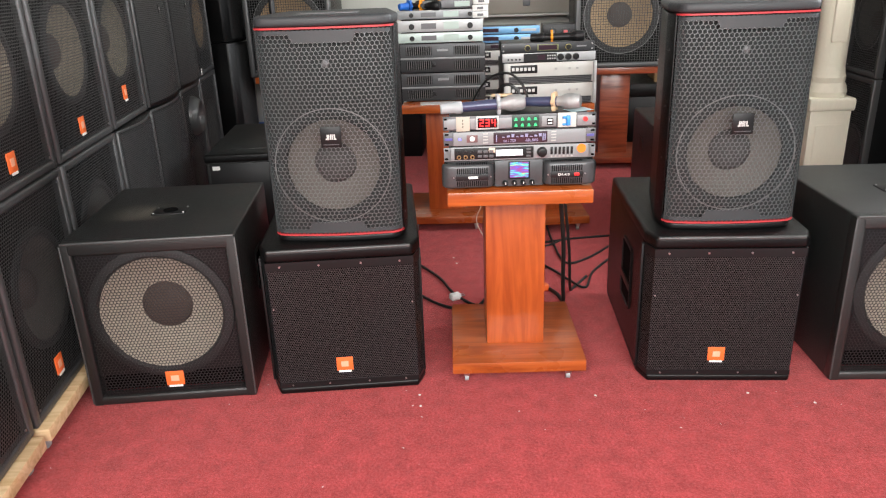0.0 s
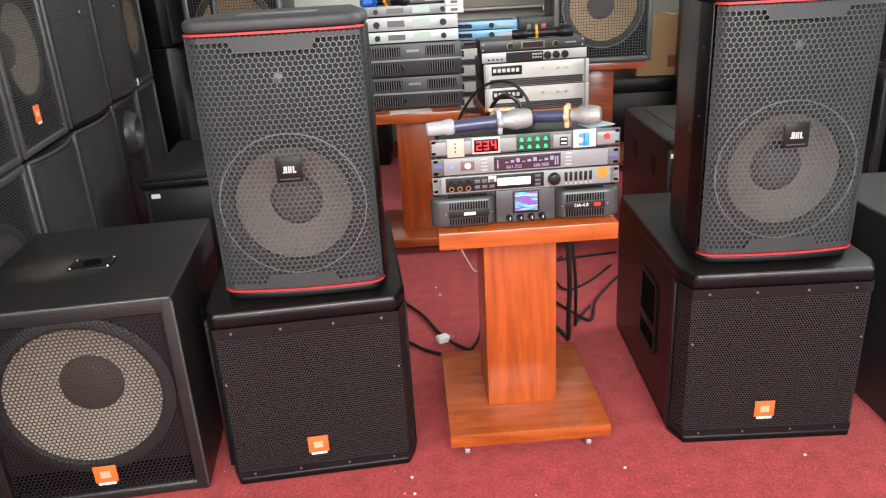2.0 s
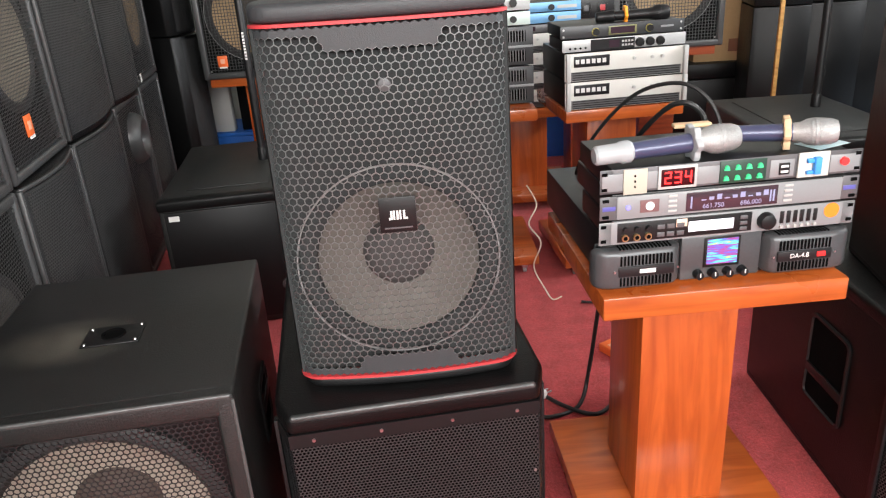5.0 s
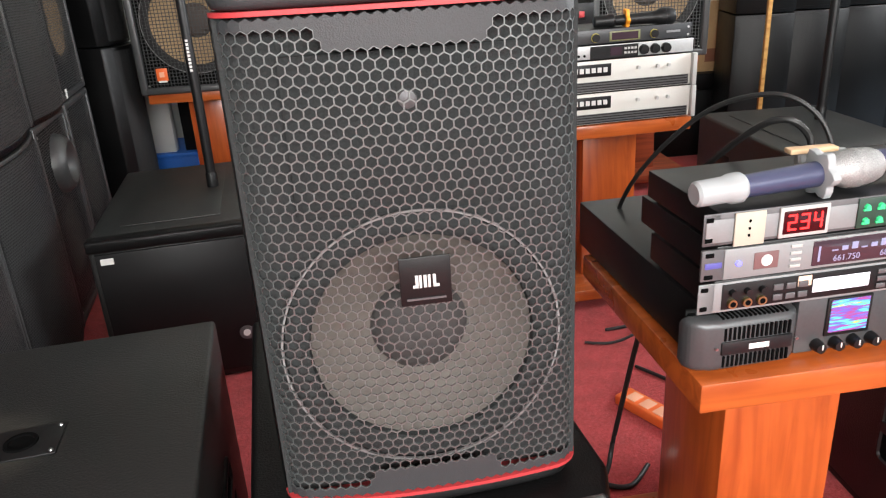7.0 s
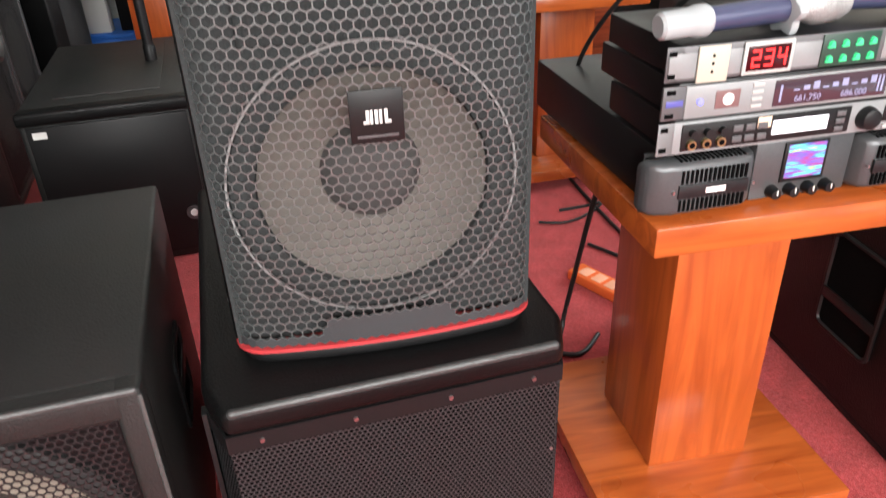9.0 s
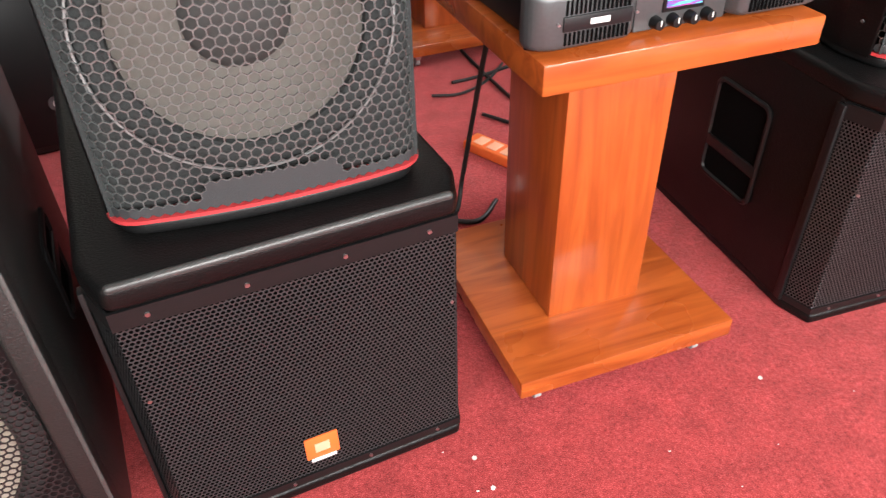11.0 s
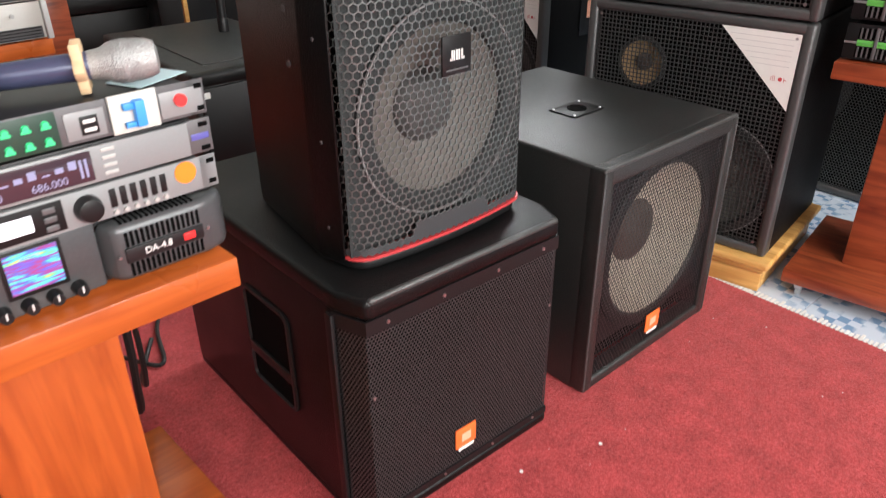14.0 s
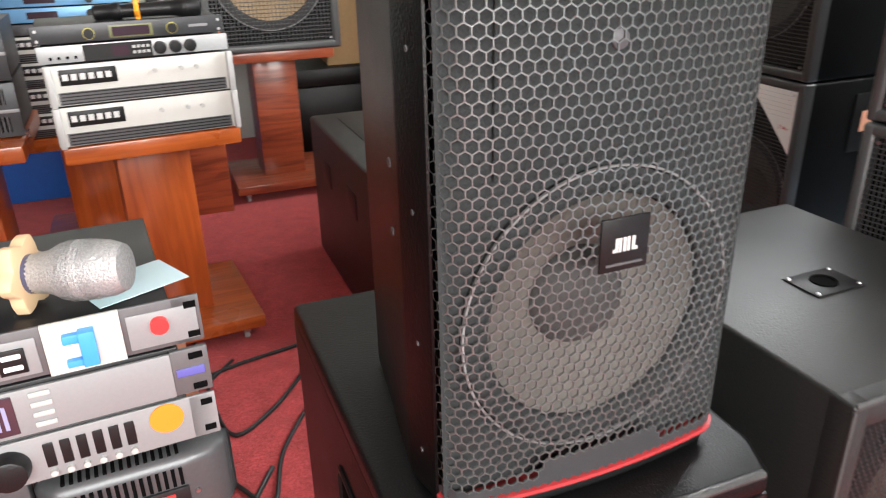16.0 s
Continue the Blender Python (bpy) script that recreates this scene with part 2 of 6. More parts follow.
MIC_SILVER = mat("mic_mesh_silver", (0.38, 0.39, 0.385), 0.36, metal=0.4, grain=0.45, grain_scale=500, bump=0.7)
MIC_GREY = mat("mic_grey_plastic", (0.36, 0.385, 0.395), 0.45)
BEIGE = mat("beige_rubber", (0.66, 0.47, 0.28), 0.6)
LED_RED = mat("red_digits", (0.8, 0.02, 0.02), 0.4, emit=(1.0, 0.03, 0.03), power=2.2)
LED_GREEN = mat("green_button", (0.05, 0.55, 0.22), 0.4, emit=(0.03, 0.9, 0.3), power=0.35)
LED_BLUE = mat("blue_light", (0.1, 0.1, 0.9), 0.3, emit=(0.15, 0.15, 1.0), power=2.5)
LCD_WHITE = mat("lit_lcd_white", (0.85, 0.86, 0.9), 0.3, emit=(0.9, 0.92, 1.0), power=0.5)
WINDOW_DARK = mat("display_dark", (0.05, 0.03, 0.04), 0.12, coat=0.6)
GREEN_DARK = mat("dark_green_panel", (0.02, 0.05, 0.035), 0.4)
BLUE_SWITCH = mat("blue_switch", (0.05, 0.3, 0.75), 0.4)
STICKER = mat("orange_sticker", (0.85, 0.22, 0.012), 0.6)
LEAFLET = mat("pale_blue_leaflet", (0.5, 0.68, 0.72), 0.5, grain=0.1, grain_scale=25)
# Colour for unseen walls, darkened to hold back bounced light and reflections.
WALL_DARKENED = mat("wall_darkened", (0.13, 0.12, 0.11), 0.85, grain=0.1, grain_scale=20, stain=0.2, stain_scale=1.2)
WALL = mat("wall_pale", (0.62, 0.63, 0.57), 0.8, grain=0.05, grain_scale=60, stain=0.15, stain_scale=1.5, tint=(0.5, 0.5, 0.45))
CREAM = mat("cream_paint", (0.74, 0.70, 0.56), 0.55, grain=0.05, grain_scale=40, stain=0.12, stain_scale=4, tint=(0.6, 0.55, 0.42))
CEIL = mat("ceiling_white", (0.7, 0.7, 0.68), 0.85, grain=0.03, grain_scale=20, stain=0.05)
CARTON = mat("cardboard", (0.42, 0.27, 0.13), 0.8, grain=0.1, grain_scale=50, stain=0.15, stain_scale=6)
BLUE_PLASTIC = mat("blue_plastic", (0.02, 0.13, 0.5), 0.45, grain=0.1, grain_scale=20)

# ---- shape helpers ----


def box(bm, x0, x1, y0, y1, z0, z1, bev=0.0, seg=2):
    r = bmesh.ops.create_cube(bm, size=1, matrix=Matrix.LocRotScale(((x0 + x1) / 2, (y0 + y1) / 2, (z0 + z1) / 2), None, (x1 - x0, y1 - y0, z1 - z0)))
    if bev:
        es = list({e for v in r["verts"] for e in v.link_edges})
        bmesh.ops.bevel(bm, geom=es, offset=bev, segments=seg, affect="EDGES", profile=0.5)
    return bm


def open_front(bm):
    """Takes away the flat face that looks to -y, so that the box is hollow."""
    bm.normal_update()
    bmesh.ops.delete(bm, geom=[f for f in bm.faces if f.normal.y < -0.99], context="FACES")
    return bm


def holed(bm, x0, x1, z0, z1, y, cx, cz, r, thick=0.006, seg=48):
    """A plate from x0 to x1 and z0 to z1 at y, with a round hole and the hole's wall."""
    inner, outer, deep = [], [], []
    corners = sorted(math.atan2(z - cz, x - cx) % (2 * math.pi) for x in (x0, x1) for z in (z0, z1))
    angles = sorted(set([2 * math.pi * i / seg for i in range(seg)] + corners))
    for t in angles:
        c, s_ = math.cos(t), math.sin(t)
        k = min([(x1 - cx) / c if c > 1e-6 else 1e9, (x0 - cx) / c if c < -1e-6 else 1e9, (z1 - cz) / s_ if s_ > 1e-6 else 1e9, (z0 - cz) / s_ if s_ < -1e-6 else 1e9])
        inner.append(bm.verts.new((cx + r * c, y, cz + r * s_)))
        deep.append(bm.verts.new((cx + r * c, y + thick, cz + r * s_)))
        outer.append(bm.verts.new((cx + k * c, y, cz + k * s_)))
    n = len(angles)
    for i in range(n):
        j = (i + 1) % n
        bm.faces.new((outer[i], outer[j], inner[j], inner[i]))
        bm.faces.new((inner[i], inner[j], deep[j], deep[i]))
    return bm


def cyl(bm, r, c, d, axis="y", seg=32, r2=None):
    rot = {"x": (0, 90, 0), "y": (90, 0, 0), "z": (0, 0, 0)}[axis]
    bmesh.ops.create_cone(bm, cap_ends=True, segments=seg, radius1=r, radius2=r if r2 is None else r2, depth=d, matrix=pose(*c, *rot))
    return bm


def prism(bm, pts, z0, z1, bev=0.0, seg=2):
    vs = [bm.verts.new((x, y, z0)) for x, y in pts]
    f = bm.faces.new(vs)
    r = bmesh.ops.extrude_face_region(bm, geom=[f])
    top = [v for v in r["geom"] if isinstance(v, bmesh.types.BMVert)]
    for v in top:
        v.co.z = z1
    bmesh.ops.recalc_face_normals(bm, faces=bm.faces)
    if bev:
        es = list({e for v in vs + top for e in v.link_edges})
        bmesh.ops.bevel(bm, geom=es, offset=bev, segments=seg, affect="EDGES", profile=0.5)
    return bm


def lathe(bm, prof, c, axis="y", seg=40, caps=True):
    """Turns a profile of (radius, along) round an axis through c; along grows towards the front (-y), or up."""
    rings = []
    for r, a in prof:
        ring = []
        for i in range(seg):
            t = 2 * math.pi * i / seg
            u, v = r * math.cos(t), r * math.sin(t)
            ring.append(bm.verts.new((c[0] + u, c[1] - a, c[2] + v) if axis == "y" else (c[0] + u, c[1] + v, c[2] + a)))
        rings.append(ring)
    for p, q in zip(rings, rings[1:]):
        for i in range(seg):
            j = (i + 1) % seg
            bm.faces.new((p[i], p[j], q[j], q[i]))
    for ring in (rings[0], rings[-1]) if caps else ():
        try:
            bm.faces.new(ring)
        except ValueError:
            pass
    bmesh.ops.recalc_face_normals(bm, faces=bm.faces)
    return bm


def tube(bm, pts, r, seg=8):
    """A round cable along a smooth line through pts."""
    P = [Vector(p) for p in pts]
    line = []
    for i in range(len(P) - 1):
        a, b, c, d = P[max(i - 1, 0)], P[i], P[i + 1], P[min(i + 2, len(P) - 1)]
        for k in range(8):
            t = k / 8
            line.append(0.5 * (2 * b + (c - a) * t + (2 * a - 5 * b + 4 * c - d) * t * t + (3 * b - a - 3 * c + d) * t ** 3))
    line.append(P[-1])
    up, rings = Vector((0, 0, 1)), []
    for i, p in enumerate(line):
        way = (line[min(i + 1, len(line) - 1)] - line[max(i - 1, 0)]).normalized()
        side = way.cross(up)
        side = side.normalized() if side.length > 0.05 else Vector((1, 0, 0))
        over = side.cross(way)
        rings.append([bm.verts.new(p + r * (side * math.cos(2 * math.pi * k / seg) + over * math.sin(2 * math.pi * k / seg))) for k in range(seg)])
    for p, q in zip(rings, rings[1:]):
        for i in range(seg):
            bm.faces.new((p[i], p[(i + 1) % seg], q[(i + 1) % seg], q[i]))
    bm.faces.new(rings[0])
    bm.faces.new(rings[-1])
    bmesh.ops.recalc_face_normals(bm, faces=bm.faces)
    return bm


def part(name, bm, material, parent=None, label="", smooth=True):
    me = bpy.data.meshes.new(name)
    if isinstance(bm, bpy.types.Mesh):
        me = bm
    else:
        bm.to_mesh(me)
        bm.free()
        me.materials.append(material)
        if smooth:
            me.polygons.foreach_set("use_smooth", [True] * len(me.polygons))
            me.set_sharp_from_angle(angle=radians(35))
    ob = new(name, me)
    if parent:
        ob.parent = parent
    if label:
        ob["label"] = label
    return ob


def thing(name, m, label, category, group="", kind=""):
    e = new(name)
    e.empty_display_size = 0.1
    e.matrix_world = m
    return tagged(e, label, category, group, kind)


B = bmesh.new


def hex_mesh(name, w, z0, z1, pitch, wall, thick, material, bend=None, solid=None, solid_mat=None):
    """Perforated sheet of six-sided holes, points up, in the plane y=0 facing -y; bend(x) gives (x, y)."""
    R = pitch / math.sqrt(3)
    ri = R - wall / math.sqrt(3)
    ang = [math.pi / 2 + k * math.pi / 3 for k in range(6)]
    ca, sa = [math.cos(a) for a in ang], [math.sin(a) for a in ang]
    verts, faces, plain = [], [], []
    rows = int((z1 - z0) / (1.5 * R))
    zo = z0 + ((z1 - z0) - (rows - 1) * 1.5 * R) / 2
    for j in range(rows):
        cz = zo + j * 1.5 * R
        n = int(w / pitch) - (j % 2)
        for i in range(n):
            cx = (i - (n - 1) / 2) * pitch
            k = len(verts)
            if solid and solid(cx, cz):
                verts += [(cx + R * ca[q], 0.0, cz + R * sa[q]) for q in range(6)]
                plain.append(len(faces))
                faces.append(tuple(range(k, k + 6)))
                continue
            verts += [(cx + R * ca[q], 0.0, cz + R * sa[q]) for q in range(6)]
            verts += [(cx + ri * ca[q], 0.0, cz + ri * sa[q]) for q in range(6)]
            verts += [(cx + ri * ca[q], thick, cz + ri * sa[q]) for q in range(6)]
            for q in range(6):
                p = (q + 1) % 6
                faces.append((k + q, k + p, k + 6 + p, k + 6 + q))
                faces.append((k + 6 + q, k + 6 + p, k + 12 + p, k + 12 + q))
    if bend:
        out = []
        for x, y, z in verts:
            bx_, by_ = bend(x)
            out.append((bx_, by_ + y, z))
        verts = out
    me = bpy.data.meshes.new(name)
    me.from_pydata(verts, [], faces)
    me.materials.append(material)
    if plain:
        me.materials.append(solid_mat)
        for i in plain:
            me.polygons[i].material_index = 1
    return me


def grid_mesh(name, w, h, pitch, wire, material):
    """Square wire mesh in the plane y=0, from z=0 to h, centred on x=0."""
    verts, faces = [], []

    def bar(x0, x1, z0, z1, y0, y1):
        k = len(verts)
        verts.extend([(x0, y0, z0), (x1, y0, z0), (x1, y0, z1), (x0, y0, z1), (x0, y1, z0), (x1, y1, z0), (x1, y1, z1), (x0, y1, z1)])
        faces.extend([(k, k + 1, k + 2, k + 3), (k, k + 3, k + 7, k + 4), (k + 1, k + 5, k + 6, k + 2), (k, k + 4, k + 5, k + 1), (k + 3, k + 2, k + 6, k + 7)])

    n, m = int(w / pitch), int(h / pitch)
    for i in range(n + 1):
        x = -w / 2 + w * i / n
        bar(x - wire / 2, x + wire / 2, 0, h, 0, 0.002)
    for j in range(m + 1):
        z = h * j / m
        bar(-w / 2, w / 2, z - wire / 2, z + wire / 2, 0.0005, 0.0025)
    me = bpy.data.meshes.new(name)
    me.from_pydata(verts, [], faces)
    me.materials.append(material)
    return me


def screw(parent, x, y, z, r=0.0035, axis="y", material=None):
    bm = B()
    cyl(bm, r, (x, y, z), 0.003, axis, 10, r * 0.7 if axis == "z" else None)
    return part("screw", bm, material or STEEL, parent, "" if material else "steel screw head")


def badge(parent, x, y, z, w, h, material=None, bars=True):
    """A small plate with an abstract mark."""
    p = part("badge", box(B(), x - w / 2, x + w / 2, y - 0.004, y, z - h / 2, z + h / 2, 0.0015), material or ORANGE, parent, "orange maker's plate with a pale mark" if not material else "black maker's plate with a white mark")
    if bars:
        pale = BADGE_PALE if not material else MARK_PALE
        bm = B()
        if material:
            for u, t in ((-0.17, 0.06), (-0.1, 0.05), (-0.01, 0.06), (0.07, 0.05), (0.17, 0.06)):
                box(bm, x + w * (u - t / 2), x + w * (u + t / 2), y - 0.0046, y - 0.004, z - h * 0.13, z + h * 0.13)
            box(bm, x + w * 0.14, x + w * 0.26, y - 0.0046, y - 0.004, z - h * 0.13, z - h * 0.07)
            box(bm, x - w * 0.25, x - w * 0.14, y - 0.0046, y - 0.004, z - h * 0.13, z - h * 0.07)
        else:
            box(bm, x - w * 0.22, x + w * 0.22, y - 0.0052, y - 0.004, z - h * 0.2, z + h * 0.2, 0)
        part("mark", bm, pale, p)
        part("strip", box(B(), x - w * 0.38, x + w * 0.38, y - 0.0052, y - 0.004, z - h * (0.385 if material else 0.62), z - h * (0.345 if material else 0.48)), GREY_PANEL if material else WHITE, p)
    return p


def woofer(parent, x, y, z, r, cone, cap_r, deep=0.06, cap=None, ring=False, roll=None, inner=0.87):
    """A paper cone with surround and domed cap, sunk behind y."""
    w = part("woofer", lathe(B(), [(r, 0.0), (r * 0.985, 0.006), (r * 0.93, 0.009), (r * 0.88, 0.002), (r * 0.86, -0.004), (cap_r * 0.98, -deep), (cap_r * 0.5, -deep - 0.001)], (x, y, z), caps=False), cone, parent)
    part("surround", lathe(B(), [(r * 1.06, -0.002), (r * 1.05, 0.006), (r * 0.99, 0.011), (r * 0.93, 0.011), (r * (inner + 0.02), 0.004), (r * inner, -0.01)], (x, y, z), caps=False), roll or RUBBER, w)
    part("dust_cap", lathe(B(), [(cap_r, -deep + 0.002), (cap_r * 0.94, -deep + 0.012), (cap_r * 0.7, -deep + 0.024), (cap_r * 0.35, -deep + 0.03), (0.002, -deep + 0.031)], (x, y, z)), cap or DUST, w)
    if ring:
        part("ring", lathe(B(), [(r * 1.075, 0.008), (r * 1.075, 0.012), (r * 1.06, 0.012), (r * 1.06, 0.008)], (x, y, z), seg=64, caps=False), RING, w, "bright thin basket ring")
    return w


def round_rect(y0, y1, z0, z1, r, n=5):
    out = []
    for cy, cz, a0 in ((y1 - r, z1 - r, 0), (y0 + r, z1 - r, 90), (y0 + r, z0 + r, 180), (y1 - r, z0 + r, 270)):
        for k in range(n + 1):
            q = radians(a0 + 90 * k / n)
            out.append((cy + r * math.cos(q), cz + r * math.sin(q)))
    return out


def cup_handle(parent, x, sx, y0, y1, z0, z1, grip_z):
    """A cup handle on a side panel: rounded proud rim, flat black sheet for the cup's shade, grip bar across it."""
    rings = []
    bm = B()
    for grow, out in ((0.0, 0.0005), (0.001, 0.004), (-0.003, 0.007), (-0.009, 0.007), (-0.012, 0.002)):
        rings.append([bm.verts.new((x + sx * out, y, z)) for y, z in round_rect(y0 - grow, y1 + grow, z0 - grow, z1 + grow, 0.026 + grow)])
    n = len(rings[0])
    for a_, b_ in zip(rings, rings[1:]):
        for k in range(n):
            bm.faces.new((a_[k], a_[(k + 1) % n], b_[(k + 1) % n], b_[k]))
    bmesh.ops.recalc_face_normals(bm, faces=bm.faces)
    h = part("handle", bm, PLASTIC, parent, "black cup handle with rounded rim")
    # no hollow here: a black sheet paints the shade inside the cup
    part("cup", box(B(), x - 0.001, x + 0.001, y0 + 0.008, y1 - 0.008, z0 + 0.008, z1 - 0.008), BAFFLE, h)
    part("grip", box(B(), x + sx * 0.004 - 0.003, x + sx * 0.004 + 0.003, y0 + 0.006, y1 - 0.006, grip_z - 0.014, grip_z + 0.014, 0.0028), PLASTIC, h)
    return h


def lettering(s, x, y, z, size, material, parent, label=""):
    """Printed characters standing in the plane y, facing -y, centred on x."""
    cu = bpy.data.curves.new("lettering", "FONT")
    cu.body, cu.size, cu.extrude, cu.align_x = s, size, 0.0002, "CENTER"
    ob = bpy.data.objects.new("lettering", cu)
    me = bpy.data.meshes.new_from_object(ob)
    bpy.data.objects.remove(ob)
    me.transform(pose(x, y, z, 90, 0, 0))
    me.materials.clear()
    me.materials.append(material)
    return part("lettering", me, None, parent, label)


# ---- the room ----
X0, X1, Y0, Y1, ZC = -2.35, 3.9, -2.5, 6.75, 3.1
tagged(part("floor", box(B(), X0, 2.14, Y0, Y1, -0.05, 0.0), CARPET), "red short-pile carpet, slightly soiled, over the shop floor", "floor", kind="structure")
tagged(part("wall_north", box(B(), X0 - 0.2, X1 + 0.2, Y1, Y1 + 0.2, -0.05, ZC), WALL), "pale painted back wall", "wall", kind="structure")
tagged(part("wall_west", box(B(), X0 - 0.2, X0, Y0, Y1, -0.05, ZC), WALL_DARKENED), "side wall behind the speakers, darkened to cut bounced light", "wall", kind="structure")
east = B()
box(east, X1, X1 + 0.2, 5.2, Y1, -0.05, ZC)
box(east, X1, X1 + 0.2, Y0, 2.2, -0.05, ZC)
box(east, X1, X1 + 0.2, 2.2, 5.2, -0.05, 1.65)
box(east, X1, X1 + 0.2, 2.2, 5.2, 2.95, ZC)
tagged(part("wall_east", east, WALL_DARKENED), "side wall with a long high window opening, darkened to cut bounced light", "wall", kind="structure")
tagged(part("ceiling", box(B(), X0 - 0.2, X1 + 0.2, Y0, Y1 + 0.2, ZC, ZC + 0.15), CEIL), "plain white ceiling", "ceiling", kind="structure")
front = B()
box(front, X0 - 0.2, X1 + 0.2, Y0 - 0.2, Y0, 2.95, ZC + 0.15)
box(front, X0 - 0.2, X0 + 0.1, Y0 - 0.2, Y0, -0.05, 2.95)
box(front, X1 - 0.1, X1 + 0.2, Y0 - 0.2, Y0, -0.05, 2.95)
tagged(part("wall_south", front, WALL_DARKENED), "shop front wall with a wide open entrance", "wall", kind="structure")
tagged(part("ground", box(B(), -60, 60, -60, Y0 - 0.2, -0.12, -0.06), mat("street", (0.22, 0.21, 0.2), 0.8, grain=0.2, grain_scale=30)), "grey street in front of the shop", "ground", kind="structure")


# ---- loudspeakers on the subwoofers ----
LA, LSAG, LR = 0.178, 0.014, 0.046
LK = LSAG / LA ** 2
LT0 = math.atan(2 * LK * LA)


def lens_bend(x):
    s, sg = abs(x), 1 if x >= 0 else -1
    if s <= LA:
        return x, LK * s * s
    t = LT0 + (s - LA) / LR
    return sg * (LA + LR * (math.sin(t) - math.sin(LT0))), LSAG + LR * (math.cos(LT0) - math.cos(t))


LS = LA + LR * (radians(80) - LT0)


def lens_outline(grow=0.0):
    pts = [lens_bend(-LS + 2 * LS * i / 36) for i in range(37)]
    pts = [(x * (1 + grow / 0.22), y - grow) for x, y in pts]
    return pts + [(0.228 + grow, 0.12), (0.176 + grow, 0.425), (-0.176 - grow, 0.425), (-0.228 - grow, 0.12)]


def tab_top(x, z):
    return z > 0.664 and abs(x) < 0.1 - (0.69 - z) * 0.35


def tab_low(x, z):
    return z < 0.084 and abs(x) < 0.096 - (z - 0.05) * 0.4


LENS_GRILLE = hex_mesh("grille", 2 * LS, 0.044, 0.706, 0.0146, 0.0015, 0.0028, GRILLE, lens_bend, solid_mat=CAP,
                       solid=lambda x, z: tab_top(x, z) or tab_low(x, z) or z > 0.691 or z < 0.053)


def loudspeaker(m):
    t = thing("loudspeaker", m, "black two-way loudspeaker with honeycomb grille and red trim lines", "loudspeaker", "grille loudspeakers on the subwoofers")
    part("body", open_front(prism(B(), [(-0.22, 0.05), (0.22, 0.05), (0.228, 0.12), (0.174, 0.42), (-0.174, 0.42), (-0.228, 0.12)], 0.03, 0.712, 0.004)), COAT, t)
    # cap made black and tall enough to paint in the shadow gap under it
    part("bottom_cap", prism(B(), lens_outline(-0.004), 0.0135, 0.0375, 0.009, 3), PLASTIC, t, "black moulded bottom cap, drawn on over the shadow gap below")
    part("top_cap", prism(B(), lens_outline(0.002), 0.714, 0.745, 0.011, 3), CAP, t, "dark grey moulded top cap")
    part("top_handle", box(B(), -0.1, 0.1, 0.13, 0.2, 0.7445, 0.7475, 0.001), GREY_PANEL, t, "grey recessed handle plate")
    part("trim_line", prism(B(), lens_outline(0.0035)[:37] + [(0.2, 0.06), (-0.2, 0.06)], 0.038, 0.0435), RED, t, "red trim line")
    part("trim_line", prism(B(), lens_outline(0.0035)[:37] + [(0.2, 0.06), (-0.2, 0.06)], 0.7075, 0.713), RED, t, "red trim line")
    part("grille", LENS_GRILLE, None, t, "perforated black steel grille")
    part("baffle", holed(B(), -0.215, 0.215, 0.04, 0.71, 0.036, -0.002, 0.27, 0.174), FOAM, t, "dark foam behind the grille")
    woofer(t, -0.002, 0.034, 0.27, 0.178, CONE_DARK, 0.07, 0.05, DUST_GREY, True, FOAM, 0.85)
    horn = B()
    prism(horn, [(-0.15, 0.035), (-0.05, 0.0355), (0.05, 0.0355), (0.15, 0.035), (0.15, 0.03), (-0.15, 0.03)], 0.46, 0.66, 0.002)
    h = part("horn", horn, FOAM, t, "black horn flare")
    part("throat", lathe(B(), [(0.012, 0.0), (0.011, 0.003), (0.004, 0.005), (0.001, 0.005)], (0, 0.03, 0.6), seg=20), GREY_PANEL, h)
    badge(t, 0.003, -0.001, 0.3735, 0.067, 0.067, PLASTIC)
    for sx in (-1, 1):
        for z in (0.365, 0.455):
            screw(t, sx * 0.2195, 0.17, z, 0.006, "x", GREY_PANEL)
        for z in (0.09, 0.25, 0.42, 0.6):
            screw(t, sx * 0.2235, 0.085, z, 0.0035, "x", GREY_PANEL)
    return t


SUB_H = 0.543
LZ = SUB_H - 0.0135
loudspeaker(pose(-0.317, 2.468, LZ, 0, 0, 3))
loudspeaker(pose(0.998, 2.545, LZ, 0, 0, 1.5))

# ---- subwoofers under them ----
FW, BW, CH, SD = 0.245, 0.272, 0.07, 0.77


def chamfer_outline(inset=0.0):
    return [(-BW, CH + inset * 0.5), (-FW, inset), (FW, inset), (BW, CH + inset * 0.5), (BW, SD), (-BW, SD)]


def chamfer_bend(x):
    s, sg = abs(x), 1 if x >= 0 else -1
    if s <= FW:
        return x, 0.006
    d = math.hypot(BW - FW, CH)
    u = (s - FW) / d
    return sg * (FW + u * (BW - FW)), 0.006 + u * CH


FINE_GRILLE = hex_mesh("grille", 2 * (FW + 0.07), 0.03, 0.493, 0.0078, 0.0018, 0.0012, GRILLE_DARK, chamfer_bend)


